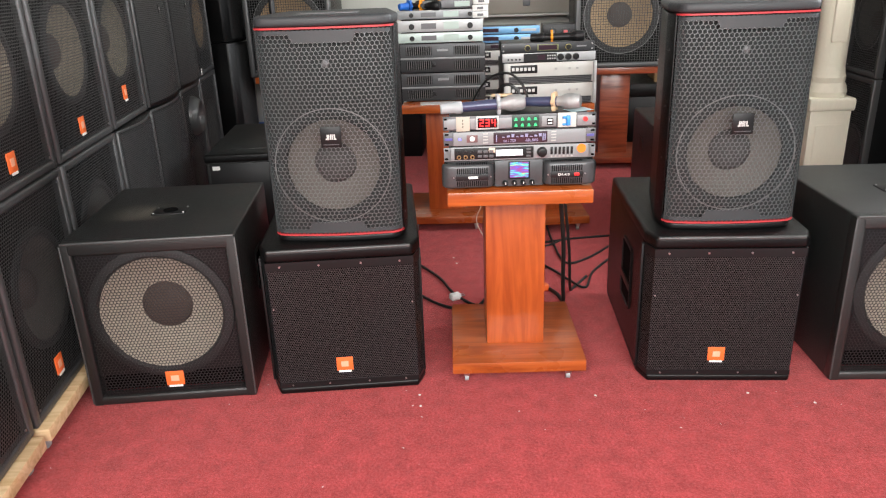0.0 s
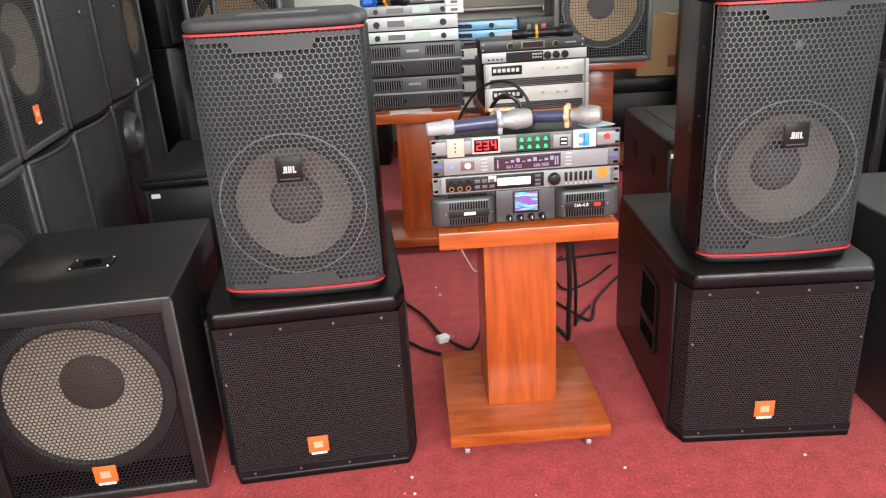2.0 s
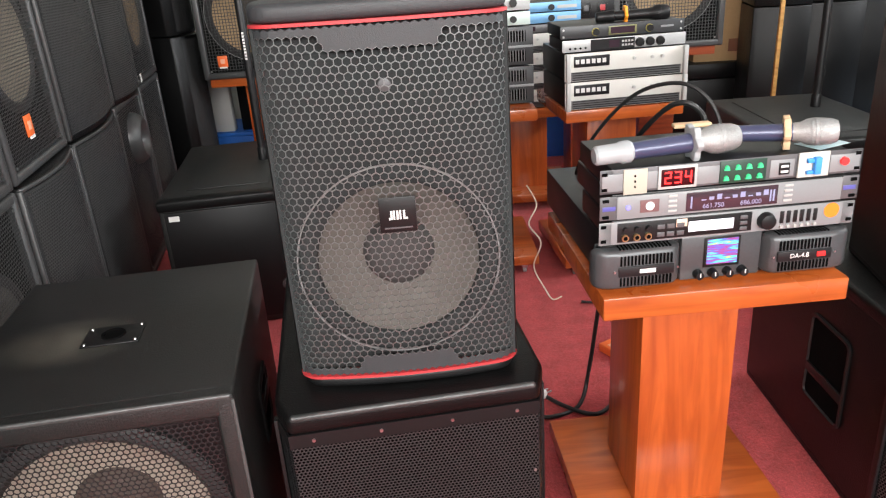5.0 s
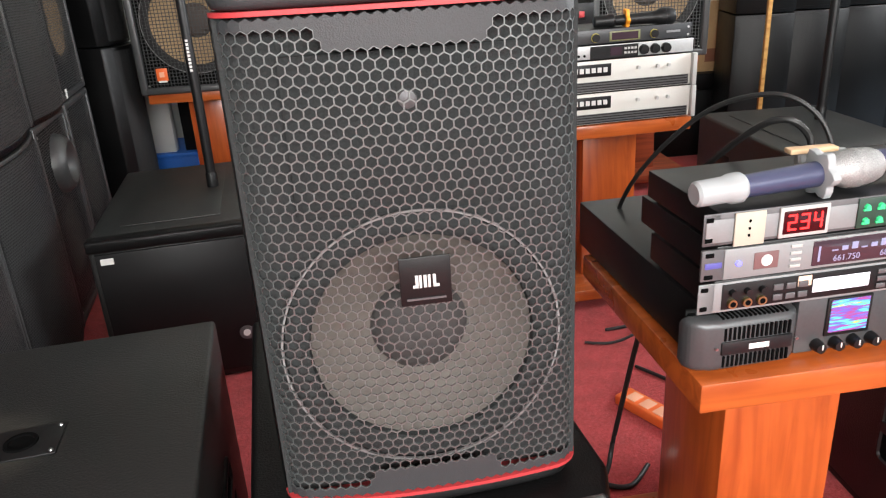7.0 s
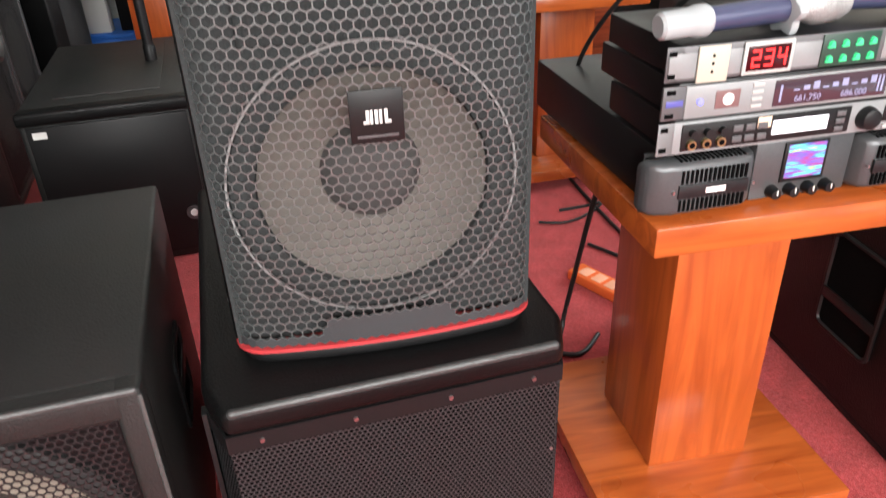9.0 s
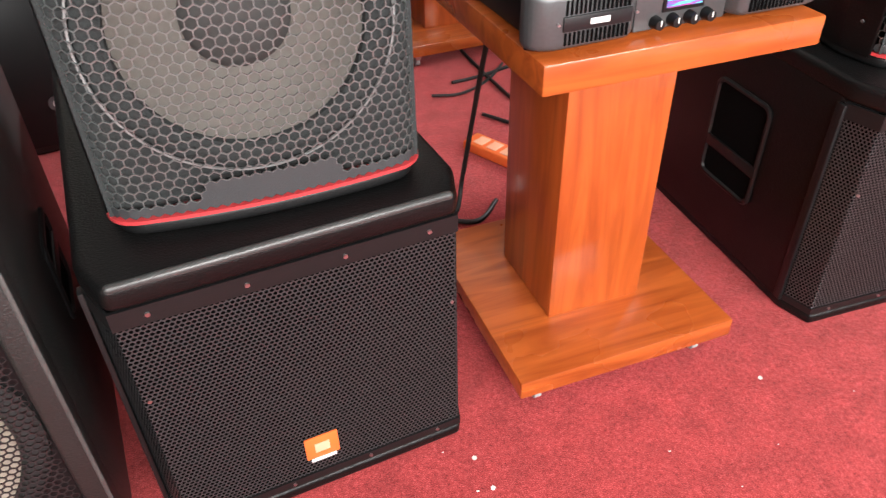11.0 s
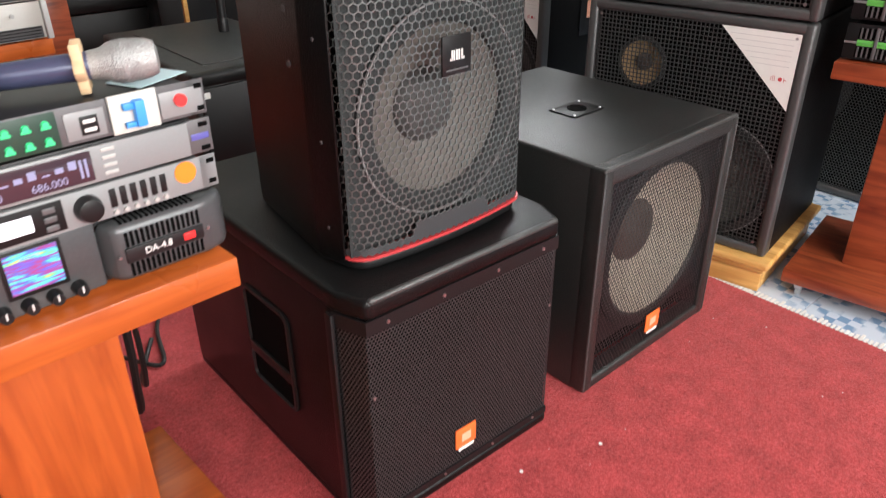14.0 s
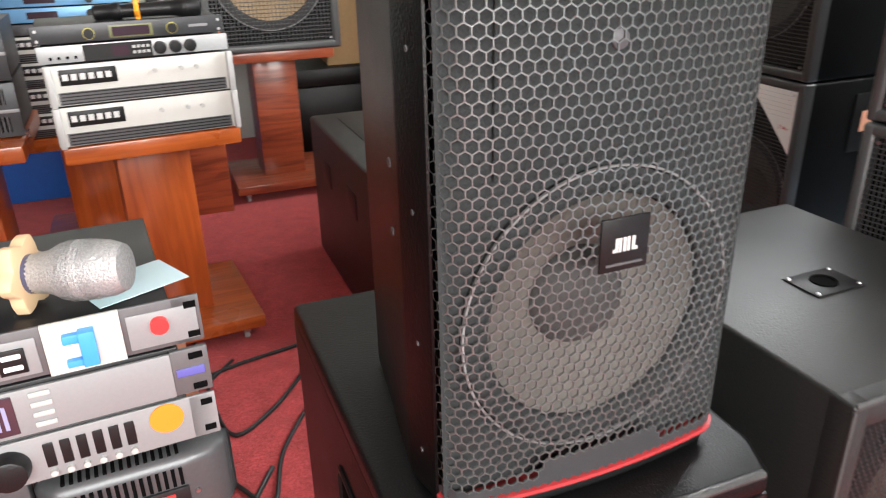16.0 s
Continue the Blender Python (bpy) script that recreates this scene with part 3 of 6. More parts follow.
def chamfered_sub(m):
    t = thing("subwoofer", m, "black textured subwoofer with full perforated grille and orange plate", "subwoofer", "grille-fronted subwoofers")
    part("body", prism(B(), chamfer_outline(0.03), 0.02, 0.508, 0.003), COAT, t)
    part("top_panel", prism(B(), chamfer_outline(), 0.50, 0.543, 0.013, 4), COAT, t)
    part("worn_edge", box(B(), -FW + 0.006, FW - 0.006, -0.0008, 0.012, 0.5315, 0.5438, 0.0055, 3), EDGE, t, "rubbed front edge, with its sheen in the grey")
    part("bottom_panel", prism(B(), chamfer_outline(), 0.0, 0.026, 0.008, 3), COAT, t)
    part("grille", FINE_GRILLE, None, t, "finely perforated black grille")
    part("backing", prism(B(), [(-BW + 0.004, CH + 0.012), (-FW, 0.014), (FW, 0.014), (BW - 0.004, CH + 0.012), (FW, 0.035), (-FW, 0.035)], 0.03, 0.493), BAFFLE, t, "black cloth behind the grille")
    for z0, z1 in ((0.470, 0.50), (0.0255, 0.042)):
        band = B()
        prism(band, [(-FW - 0.002, 0.003), (FW + 0.002, 0.003), (BW, CH + 0.003), (BW - 0.004, CH + 0.008), (FW, 0.009), (-FW, 0.009), (-BW + 0.004, CH + 0.008), (-BW, CH + 0.003)], z0, z1)
        part("grille_band", band, PLASTIC, t)
    for sx in (-1, 1):
        part("side_frame", box(B(), sx * BW - 0.006, sx * BW + 0.0015, CH - 0.004, CH + 0.016, 0.026, 0.497, 0.001), PLASTIC, t)
        for z in (0.07, 0.19, 0.31, 0.44):
            screw(t, sx * (BW + 0.001), CH + 0.006, z, 0.003, "x", GREY_PANEL)
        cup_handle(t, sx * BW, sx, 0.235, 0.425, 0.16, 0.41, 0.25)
    for x in (-0.2, -0.07, 0.07, 0.2):
        screw(t, x, 0.002, 0.485)
        screw(t, x, 0.002, 0.034, 0.003)
    for sx in (-1, 1):
        screw(t, sx * 0.236, 0.006, 0.33, 0.003)
    badge(t, -0.012, 0.005, 0.108, 0.058, 0.052)
    return t


chamfered_sub(pose(-0.31, 2.41, 0, 0, 0, 7.6))
chamfered_sub(pose(0.988, 2.478, 0, 0, 0, 0))

# ---- open-cone subwoofers at the ends ----
OW, OH, OD = 0.562, 0.608, 0.66
CONE_GRILLE = hex_mesh("grille", OW - 0.07, 0.035, 0.559, 0.0118, 0.0024, 0.0012, GRILLE_BLACK)


def cone_sub(m, label, sx0, coat):
    t = thing("subwoofer", m, label, "subwoofer", "open-cone subwoofers")
    body = B()
    a = OW / 2
    box(body, -a, a, 0.03, OD, 0, OH, 0.008, 3)
    part("body", open_front(body), coat, t)
    rim = B()
    box(rim, -a, -a + 0.036, 0.0, 0.05, 0.001, OH - 0.001, 0.007, 3)
    box(rim, a - 0.036, a, 0.0, 0.05, 0.001, OH - 0.001, 0.007, 3)
    box(rim, -a + 0.02, a - 0.02, 0.0, 0.05, OH - 0.046, OH - 0.0015, 0.007, 3)
    box(rim, -a + 0.02, a - 0.02, 0.0, 0.05, 0.0015, 0.036, 0.010, 3)
    part("front_frame", rim, coat, t, "worn black front edge")
    part("worn_edge", box(B(), -a + 0.004, a - 0.004, -0.0012, 0.008, OH - 0.009, OH + 0.0012, 0.004, 3), EDGE, t, "rubbed front edge, with its sheen in the grey")
    for sx in (-1, 1):
        part("worn_edge", box(B(), sx * a - 0.0055, sx * a + 0.0012 if sx > 0 else sx * a + 0.0055, -0.0012, 0.0045, 0.01, OH - 0.01, 0.002, 2) if sx > 0 else box(B(), sx * a - 0.0012, sx * a + 0.0055, -0.0012, 0.0045, 0.01, OH - 0.01, 0.002, 2), EDGE, t)
    part("baffle", holed(B(), -a + 0.03, a - 0.03, 0.108, OH - 0.03, 0.024, 0.0, 0.335, 0.225), PLASTIC, t)
    part("vent", box(B(), -a + 0.03, a - 0.03, 0.06, 0.0645, 0.03, 0.108), BAFFLE, t)
    woofer(t, 0.0, 0.022, 0.335, 0.228, CONE, 0.086, 0.075)
    part("grille", CONE_GRILLE, None, t, "perforated steel grille").location = (0, 0.008, 0)
    for x in (-0.25, -0.08, 0.08, 0.25):
        screw(t, x, 0.006, 0.569)
        screw(t, x, 0.006, 0.026)
    for z in (0.2, 0.37):
        for x in (-0.252, 0.252):
            screw(t, x, 0.006, z)
    badge(t, 0.01, 0.006, 0.092, 0.062, 0.054)
    plate = part("pole_socket", box(B(), sx0 - 0.06, sx0 + 0.06, 0.262, 0.347, OH, OH + 0.004, 0.0015), PLASTIC, t, "black pole socket plate")
    part("socket", lathe(B(), [(0.026, 0.004), (0.025, 0.007), (0.019, 0.007), (0.018, 0.0045), (0.001, 0.0045)], (sx0, 0.305, OH), "z", 24), BAFFLE, plate)
    for x in (-0.052, 0.052):
        for y in (0.270, 0.339):
            screw(plate, sx0 + x, y, OH + 0.005, 0.004, "z")
    for sx in (-1, 1):
        cup_handle(t, sx * a, sx, 0.28, 0.43, 0.28, 0.44, 0.372)
    return t


cone_sub(pose(-0.919, 2.334, 0, 0, 0, 8), "worn dusty black subwoofer with large grey cone behind steel grille", 0.0, dusty_coat())
cone_sub(pose(1.654, 2.486, 0, 0, 0, 1.5), "black subwoofer with a large grey cone and socket plate on top", 0.0, COAT_WORN)

# ---- wooden equipment stands ----


def caster(parent, x, y, h=0.045):
    c = part("caster", box(B(), x - 0.011, x + 0.011, y - 0.014, y + 0.014, h - 0.018, h, 0.002), STEEL, parent, "small steel caster")
    part("wheel", cyl(B(), 0.015, (x, y + 0.006, 0.0155), 0.014, "x", 20), MIC_GREY, c)
    return c


def stand(m, H=0.716, W=0.474, D=0.5, wood=None, flat=None, group="wooden stands", label=""):
    wood, flat = wood or WOOD, flat or WOODX
    t = thing("equipment_stand", m, label or "varnished orange-brown wooden pedestal stand on small casters", "stand", group)
    a = W / 2
    part("tabletop", box(B(), -a, a, 0, D, H - 0.047, H, 0.004), flat, t)
    part("pillar", box(B(), -0.108, 0.102, 0.148, 0.373, 0.088, H - 0.047, 0.004), wood, t)
    part("base", box(B(), -a, a, 0.004, D + 0.004, 0.045, 0.088, 0.004), flat, t)
    for x in (-a + 0.05, a - 0.06):
        for y in (0.035, D - 0.04):
            caster(t, x, y)
    return t


stand(pose(0.292, 2.453, 0, 0, 0, 3))

# ---- rack gear on the stand ----
RM = pose(0.289, 2.474, 0.004, 0, 0, 4)


def ears(t, z0, z1, material, w=0.2415, inner=0.218):
    for sx in (-1, 1):
        e = part("rack_ear", box(B(), min(sx * inner, sx * w), max(sx * inner, sx * w), 0, 0.003, z0, z1, 0.001), material, t)
        for z in (z0 + 0.008, z1 - 0.008):
            part("slot", box(B(), sx * 0.2335 - 0.005, sx * 0.2335 + 0.005, -0.0012, 0.0005, z - 0.003, z + 0.003), BAFFLE, e)


def plate(name, t, x0, x1, z0, z1, material, y=0.0, thick=0.003, label="", bev=0.0008):
    return part(name, box(B(), x0, x1, y - thick, y, z0, z1, bev), material, t, label)


def digit(bm, ch, x, z, w, h, y):
    s = w * 0.2
    seg = {"a": (0, w, h - s, h), "g": (0, w, h / 2 - s / 2, h / 2 + s / 2), "d": (0, w, 0, s), "f": (0, s, h / 2, h), "b": (w - s, w, h / 2, h), "e": (0, s, 0, h / 2), "c": (w - s, w, 0, h / 2)}
    for k in {"2": "abged", "3": "abgcd", "4": "fgbc"}[ch]:
        a, b_, c, d = seg[k]
        box(bm, x + a, x + b_, y - 0.0008, y, z + c, z + d)


# power sequencer
Z = 0.9125
t = thing("power_sequencer", RM, "silver rack power sequencer showing a red 234 and green buttons", "power sequencer")
part("case", box(B(), -0.218, 0.218, 0.003, 0.22, Z + 0.001, Z + 0.043, 0.002), BLACK_STEEL, t)
plate("front_panel", t, -0.2415, 0.2415, Z, Z + 0.044, GREY_PANEL, 0.003)
for x0, x1 in ((-0.238, -0.2), (-0.157, -0.137), (-0.066, -0.024), (0.07, 0.115), (0.182, 0.238)):
    plate("silver_field", t, x0, x1, Z + 0.004, Z + 0.036, SILVER, 0.0, 0.001)
p = plate("outlet", t, -0.2, -0.157, Z - 0.003, Z + 0.043, mat("cream_outlet", (0.48, 0.44, 0.36), 0.5), -0.001, 0.003, "cream mains outlet")
for z in (0.012, 0.022, 0.032):
    plate("slot", p, -0.181, -0.178, Z + z - 0.003, Z + z + 0.001, BAFFLE, -0.004, 0.0006)
p = plate("voltmeter", t, -0.137, -0.066, Z + 0.001, Z + 0.043, SILVER_PALE, -0.001, 0.003, "voltmeter with red digits")
plate("display_window", p, -0.132, -0.071, Z + 0.006, Z + 0.038, mat("display_red_black", (0.04, 0.002, 0.004), 0.2), -0.0035, 0.001)
bm = B()
for i, ch in enumerate("234"):
    digit(bm, ch, -0.126 + i * 0.0185, Z + 0.011, 0.0125, 0.022, -0.0046)
part("digits", bm, LED_RED, p, "lit red digits 234", False)
p = plate("button_field", t, -0.024, 0.062, Z + 0.001, Z + 0.043, GREEN_DARK, -0.001, 0.002, "dark green field of lit buttons")
for i in range(4):
    for j in range(2):
        bm = B()
        cx, cz = -0.012 + i * 0.0205, Z + 0.0085 + j * 0.019
        cyl(bm, 0.0042, (cx, -0.005, cz + 0.0035), 0.004, "y", 14, 0.0036)
        box(bm, cx - 0.0055, cx + 0.0055, -0.006, -0.003, cz - 0.002, cz + 0.0015, 0.001)
        part("button", bm, LED_GREEN, p)
p = plate("socket_block", t, 0.086, 0.106, Z + 0.008, Z + 0.03, PLASTIC, -0.001, 0.002)
for z in (0.012, 0.022):
    plate("usb_slot", p, 0.089, 0.103, Z + z, Z + z + 0.004, WHITE, -0.003, 0.0006)
p = plate("breaker", t, 0.12, 0.178, Z + 0.0, Z + 0.046, mat("breaker_white", (0.55, 0.56, 0.52), 0.5), -0.001, 0.004, "white circuit breaker with blue toggle")
bm = B()
box(bm, 0.146, 0.158, -0.016, -0.005, Z + 0.007, Z + 0.038, 0.001)
box(bm, 0.134, 0.147, -0.012, -0.005, Z + 0.007, Z + 0.013, 0.001)
box(bm, 0.134, 0.147, -0.012, -0.005, Z + 0.028, Z + 0.036, 0.001)
part("toggle", bm, BLUE_SWITCH, p)
part("power_button", cyl(B(), 0.0075, (0.207, -0.004, Z + 0.024), 0.006, "y", 20), mat("red_button", (0.7, 0.03, 0.03), 0.35, emit=(1, 0.05, 0.05), power=0.4), t, "round red button")
ears(t, Z, Z + 0.044, GREY_PANEL)

# wireless receiver
Z = 0.863
t = thing("wireless_receiver", RM, "silver rack wireless receiver with a dark violet display window", "receiver")
part("case", box(B(), -0.218, 0.218, 0.003, 0.24, Z + 0.001, Z + 0.046, 0.002), BLACK_STEEL, t)
plate("front_panel", t, -0.21, 0.21, Z, Z + 0.043, SILVER, 0.001, 0.004)
p = plate("display_window", t, -0.083, 0.088, Z + 0.004, Z + 0.04, WINDOW_DARK, -0.003, 0.001, "dark display with pale segments")
LCDSEG = mat("lcd_segments", (0.26, 0.27, 0.42), 0.4, emit=(0.4, 0.45, 0.9), power=0.08)
for x, s in ((-0.032, "661.750"), (0.038, "686.000")):
    lettering(s, x, -0.0044, Z + 0.008, 0.0125, LCDSEG, p, "dim blue frequency digits")
for i in range(9):
    part("segment", box(B(), -0.055 + i * 0.0145, -0.046 + i * 0.0145, -0.0046, -0.004, Z + 0.023, Z + 0.025 + 0.004 * (i % 3)), LCDSEG, p)
for x in (-0.075, 0.073, 0.079):
    part("segment", box(B(), x, x + 0.003, -0.0046, -0.004, Z + 0.01, Z + 0.032), LCDSEG, p)
p = plate("logo_window", t, -0.168, -0.133, Z + 0.01, Z + 0.034, mat("dim_red_window", (0.18, 0.1, 0.1), 0.3), -0.003, 0.001)
part("logo_disc", cyl(B(), 0.008, (-0.15, -0.0045, Z + 0.022), 0.001, "y", 20), WHITE, p)
part("power_light", cyl(B(), 0.004, (-0.19, -0.004, Z + 0.022), 0.003, "y", 14), LED_BLUE, t, "lit blue power light")
for x in (-0.108, 0.108):
    for i in range(4):
        plate("button", t, x - 0.008, x + 0.008, Z + 0.006 + i * 0.0095, Z + 0.0105 + i * 0.0095, SILVER_PALE, -0.003, 0.002)
for sx in (-1, 1):
    e = plate("corner_block", t, min(sx * 0.21, sx * 0.2415), max(sx * 0.21, sx * 0.2415), Z, Z + 0.044, GREY_PANEL, 0.003, 0.005)
    plate("name_strip", e, sx * 0.225 - 0.012, sx * 0.225 + 0.012, Z + 0.018, Z + 0.026, mat("violet_strip", (0.1, 0.1, 0.35), 0.4), -0.0022, 0.0006)
    for z in (0.006, 0.037):
        plate("slot", e, sx * 0.231 - 0.006, sx * 0.231 + 0.006, Z + z - 0.003, Z + z + 0.003, BAFFLE, -0.0022, 0.0006)

# effects processor
Z = 0.8135
t = thing("effects_processor", RM, "silver rack effects processor with lit white screen and orange sticker", "processor")
part("case", box(B(), -0.218, 0.218, 0.003, 0.2, Z + 0.001, Z + 0.046, 0.002), BLACK_STEEL, t)
plate("front_panel", t, -0.2415, 0.2415, Z, Z + 0.044, SILVER, 0.003, 0.003)
p = plate("control_field", t, -0.208, 0.045, Z + 0.004, Z + 0.041, PLASTIC, 0.0, 0.002, "black control field")
plate("screen", p, -0.075, 0.01, Z + 0.013, Z + 0.033, LCD_WHITE, -0.002, 0.001, "lit white screen")
for i in range(3):
    j = part("jack", cyl(B(), 0.0065, (-0.194 + i * 0.0215, -0.004, Z + 0.013), 0.006, "y", 18), mat("gold_jack", (0.5, 0.42, 0.2), 0.35, metal=1.0), p, "brass jack socket")
    part("hole", cyl(B(), 0.004, (-0.194 + i * 0.0215, -0.0072, Z + 0.013), 0.001, "y", 14), BAFFLE, j)
    part("knob", cyl(B(), 0.005, (-0.194 + i * 0.0215, -0.006, Z + 0.029), 0.008, "y", 14), PLASTIC, p)
for i in range(3):
    for j in range(2):
        plate("key", p, -0.134 + i * 0.0185, -0.12 + i * 0.0185, Z + 0.009 + j * 0.015, Z + 0.018 + j * 0.015, GREY_PANEL, -0.002, 0.002)
for j in range(3):
    plate("key", p, 0.022, 0.036, Z + 0.007 + j * 0.011, Z + 0.014 + j * 0.011, GREY_PANEL, -0.002, 0.002)
plate("tag", p, -0.098, -0.078, Z + 0.025, Z + 0.04, mat("pale_orange_tag", (0.8, 0.6, 0.45), 0.5), -0.002, 0.0006)
part("dial", lathe(B(), [(0.0165, 0.0), (0.0165, 0.004), (0.014, 0.014), (0.012, 0.015), (0.001, 0.015)], (0.072, 0.0, Z + 0.021), seg=28), PLASTIC, t, "round black dial")
for i in range(6):
    f = plate("fader_slot", t, 0.099 + i * 0.0128, 0.107 + i * 0.0128, Z + 0.012, Z + 0.036, PLASTIC, 0.0, 0.0015)
    part("fader", cyl(B(), 0.003, (0.103 + i * 0.0128, -0.002, Z + 0.006), 0.004, "y", 10), SILVER_PALE, f)
part("sticker", cyl(B(), 0.0145, (0.198, -0.0005, Z + 0.029), 0.0012, "y", 28), STICKER, t, "round orange sticker")
ears(t, Z, Z + 0.044, SILVER)

# power amplifier
Z = 0.7135
t = thing("power_amplifier", RM @ pose(0, 0.03, 0), "dark grey power amplifier with vented round-shouldered front and small colour screen", "amplifier")
part("case", box(B(), -0.218, 0.218, 0.003, 0.5, Z + 0.004, Z + 0.094, 0.003), BLACK_STEEL, t)
part("front_panel", box(B(), -0.2415, 0.2415, 0.0, 0.004, Z + 0.004, Z + 0.093, 0.001), BLACK_STEEL, t)
for sx in (-1, 1):
    pod = B()
    prism(pod, [(sx * 0.078, 0.002), (sx * 0.082, -0.018), (sx * 0.095, -0.034), (sx * 0.215, -0.036), (sx * 0.24, -0.028), (sx * 0.25, -0.012), (sx * 0.25, 0.002)], Z + 0.008, Z + 0.088, 0.012, 3)
    s = part("vent_pod", pod, GUNMETAL, t, "rounded grey front pod with vent slots")
    for i in range(15):
        x = sx * (0.105 + i * 0.0068)
        part("vent_slot", box(B(), x - 0.0016, x + 0.0016, -0.0372, -0.0345, Z + 0.058, Z + 0.077), BAFFLE, s)
        part("vent_slot", box(B(), x - 0.0016, x + 0.0016, -0.0372, -0.0345, Z + 0.017, Z + 0.034), BAFFLE, s)
        part("vent_slot", box(B(), x - 0.0016, x + 0.0016, -0.028, -0.006, Z + 0.0865, Z + 0.0888), BAFFLE, s)
    part("bar", box(B(), min(sx * 0.1, sx * 0.205), max(sx * 0.1, sx * 0.205), -0.0385, -0.034, Z + 0.036, Z + 0.056, 0.001), BLACK_STEEL, s)
    if sx > 0:
        lettering("DA-4.8", 0.142, -0.0389, Z + 0.0425, 0.0125, WHITE, s, "white model lettering")
    else:
        part("lettering_bar", box(B(), -0.165, -0.135, -0.0392, -0.0384, Z + 0.042, Z + 0.05), WHITE, s)
    for x in (0.092, 0.212):
        part("stud", cyl(B(), 0.002, (sx * x, -0.037, Z + 0.047), 0.003, "y", 10), STEEL, s)
part("rocker_switch", box(B(), 0.176, 0.192, -0.0415, -0.038, Z + 0.042, Z + 0.0515, 0.001), mat("red_rocker", (0.6, 0.02, 0.02), 0.3, emit=(1, 0.05, 0.05), power=0.6), t, "lit red rocker switch")
part("centre_panel", box(B(), -0.078, 0.078, -0.014, 0.002, Z + 0.006, Z + 0.094, 0.003), GUNMETAL, t)


def rainbow():
    """A small lit colour screen: bands of blue, green, violet and red."""
    m = bpy.data.materials.new("colour_screen")
    m.use_nodes = True
    nt = m.node_tree
    b = nt.nodes["Principled BSDF"]
    co = nt.nodes.new("ShaderNodeTexCoord")
    cr = nt.nodes.new("ShaderNodeValToRGB")
    e = cr.color_ramp.elements
    cols = [(0.0, (0.1, 0.15, 0.8)), (0.2, (0.15, 0.09, 0.42)), (0.38, (0.3, 0.06, 0.2)), (0.5, (0.09, 0.13, 0.5)), (0.66, (0.1, 0.6, 0.6)), (0.8, (0.15, 0.7, 0.2)), (0.9, (0.6, 0.7, 0.1)), (1.0, (0.1, 0.3, 0.8))]
    e[0].color = (*cols[0][1], 1)
    e[1].position, e[1].color = 1.0, (*cols[-1][1], 1)
    for q, c in cols[1:-1]:
        e.new(q).color = (*c, 1)
    cr.color_ramp.interpolation = "EASE"
    mp, ns = nt.nodes.new("ShaderNodeMapping"), nt.nodes.new("ShaderNodeTexNoise")
    mp.inputs["Scale"].default_value = (0.7, 1.0, 8.0)
    ns.inputs["Scale"].default_value, ns.inputs["Detail"].default_value = 1.3, 3
    nt.links.new(co.outputs["Generated"], mp.inputs["Vector"])
    nt.links.new(mp.outputs["Vector"], ns.inputs["Vector"])
    wide = nt.nodes.new("ShaderNodeMapRange")
    wide.inputs["From Min"].default_value, wide.inputs["From Max"].default_value = 0.3, 0.7
    nt.links.new(ns.outputs["Fac"], wide.inputs["Value"])
    nt.links.new(wide.outputs["Result"], cr.inputs["Fac"])
    nt.links.new(cr.outputs["Color"], b.inputs["Base Color"])
    nt.links.new(cr.outputs["Color"], b.inputs["Emission Color"])
    b.inputs["Emission Strength"].default_value = 0.3
    b.inputs["Roughness"].default_value = 0.15
    return m


p = part("screen_bezel", box(B(), -0.034, 0.036, -0.017, -0.013, Z + 0.03, Z + 0.09, 0.001), PLASTIC, t)
part("screen", box(B(), -0.029, 0.031, -0.0178, -0.0168, Z + 0.036, Z + 0.087), rainbow(), p, "small lit colour screen")
for i in range(4):
    k = part("knob", lathe(B(), [(0.0095, 0.0), (0.009, 0.006), (0.0075, 0.016), (0.001, 0.017)], (-0.044 + i * 0.029, -0.014, Z + 0.018), seg=20), PLASTIC, t, "black knob")
    part("pointer", box(B(), -0.0448 + i * 0.029, -0.0432 + i * 0.029, -0.0318, -0.0305, Z + 0.017, Z + 0.025), WHITE, k)
ears(t, Z + 0.004, Z + 0.093, BLACK_STEEL)

# microphones on the sequencer


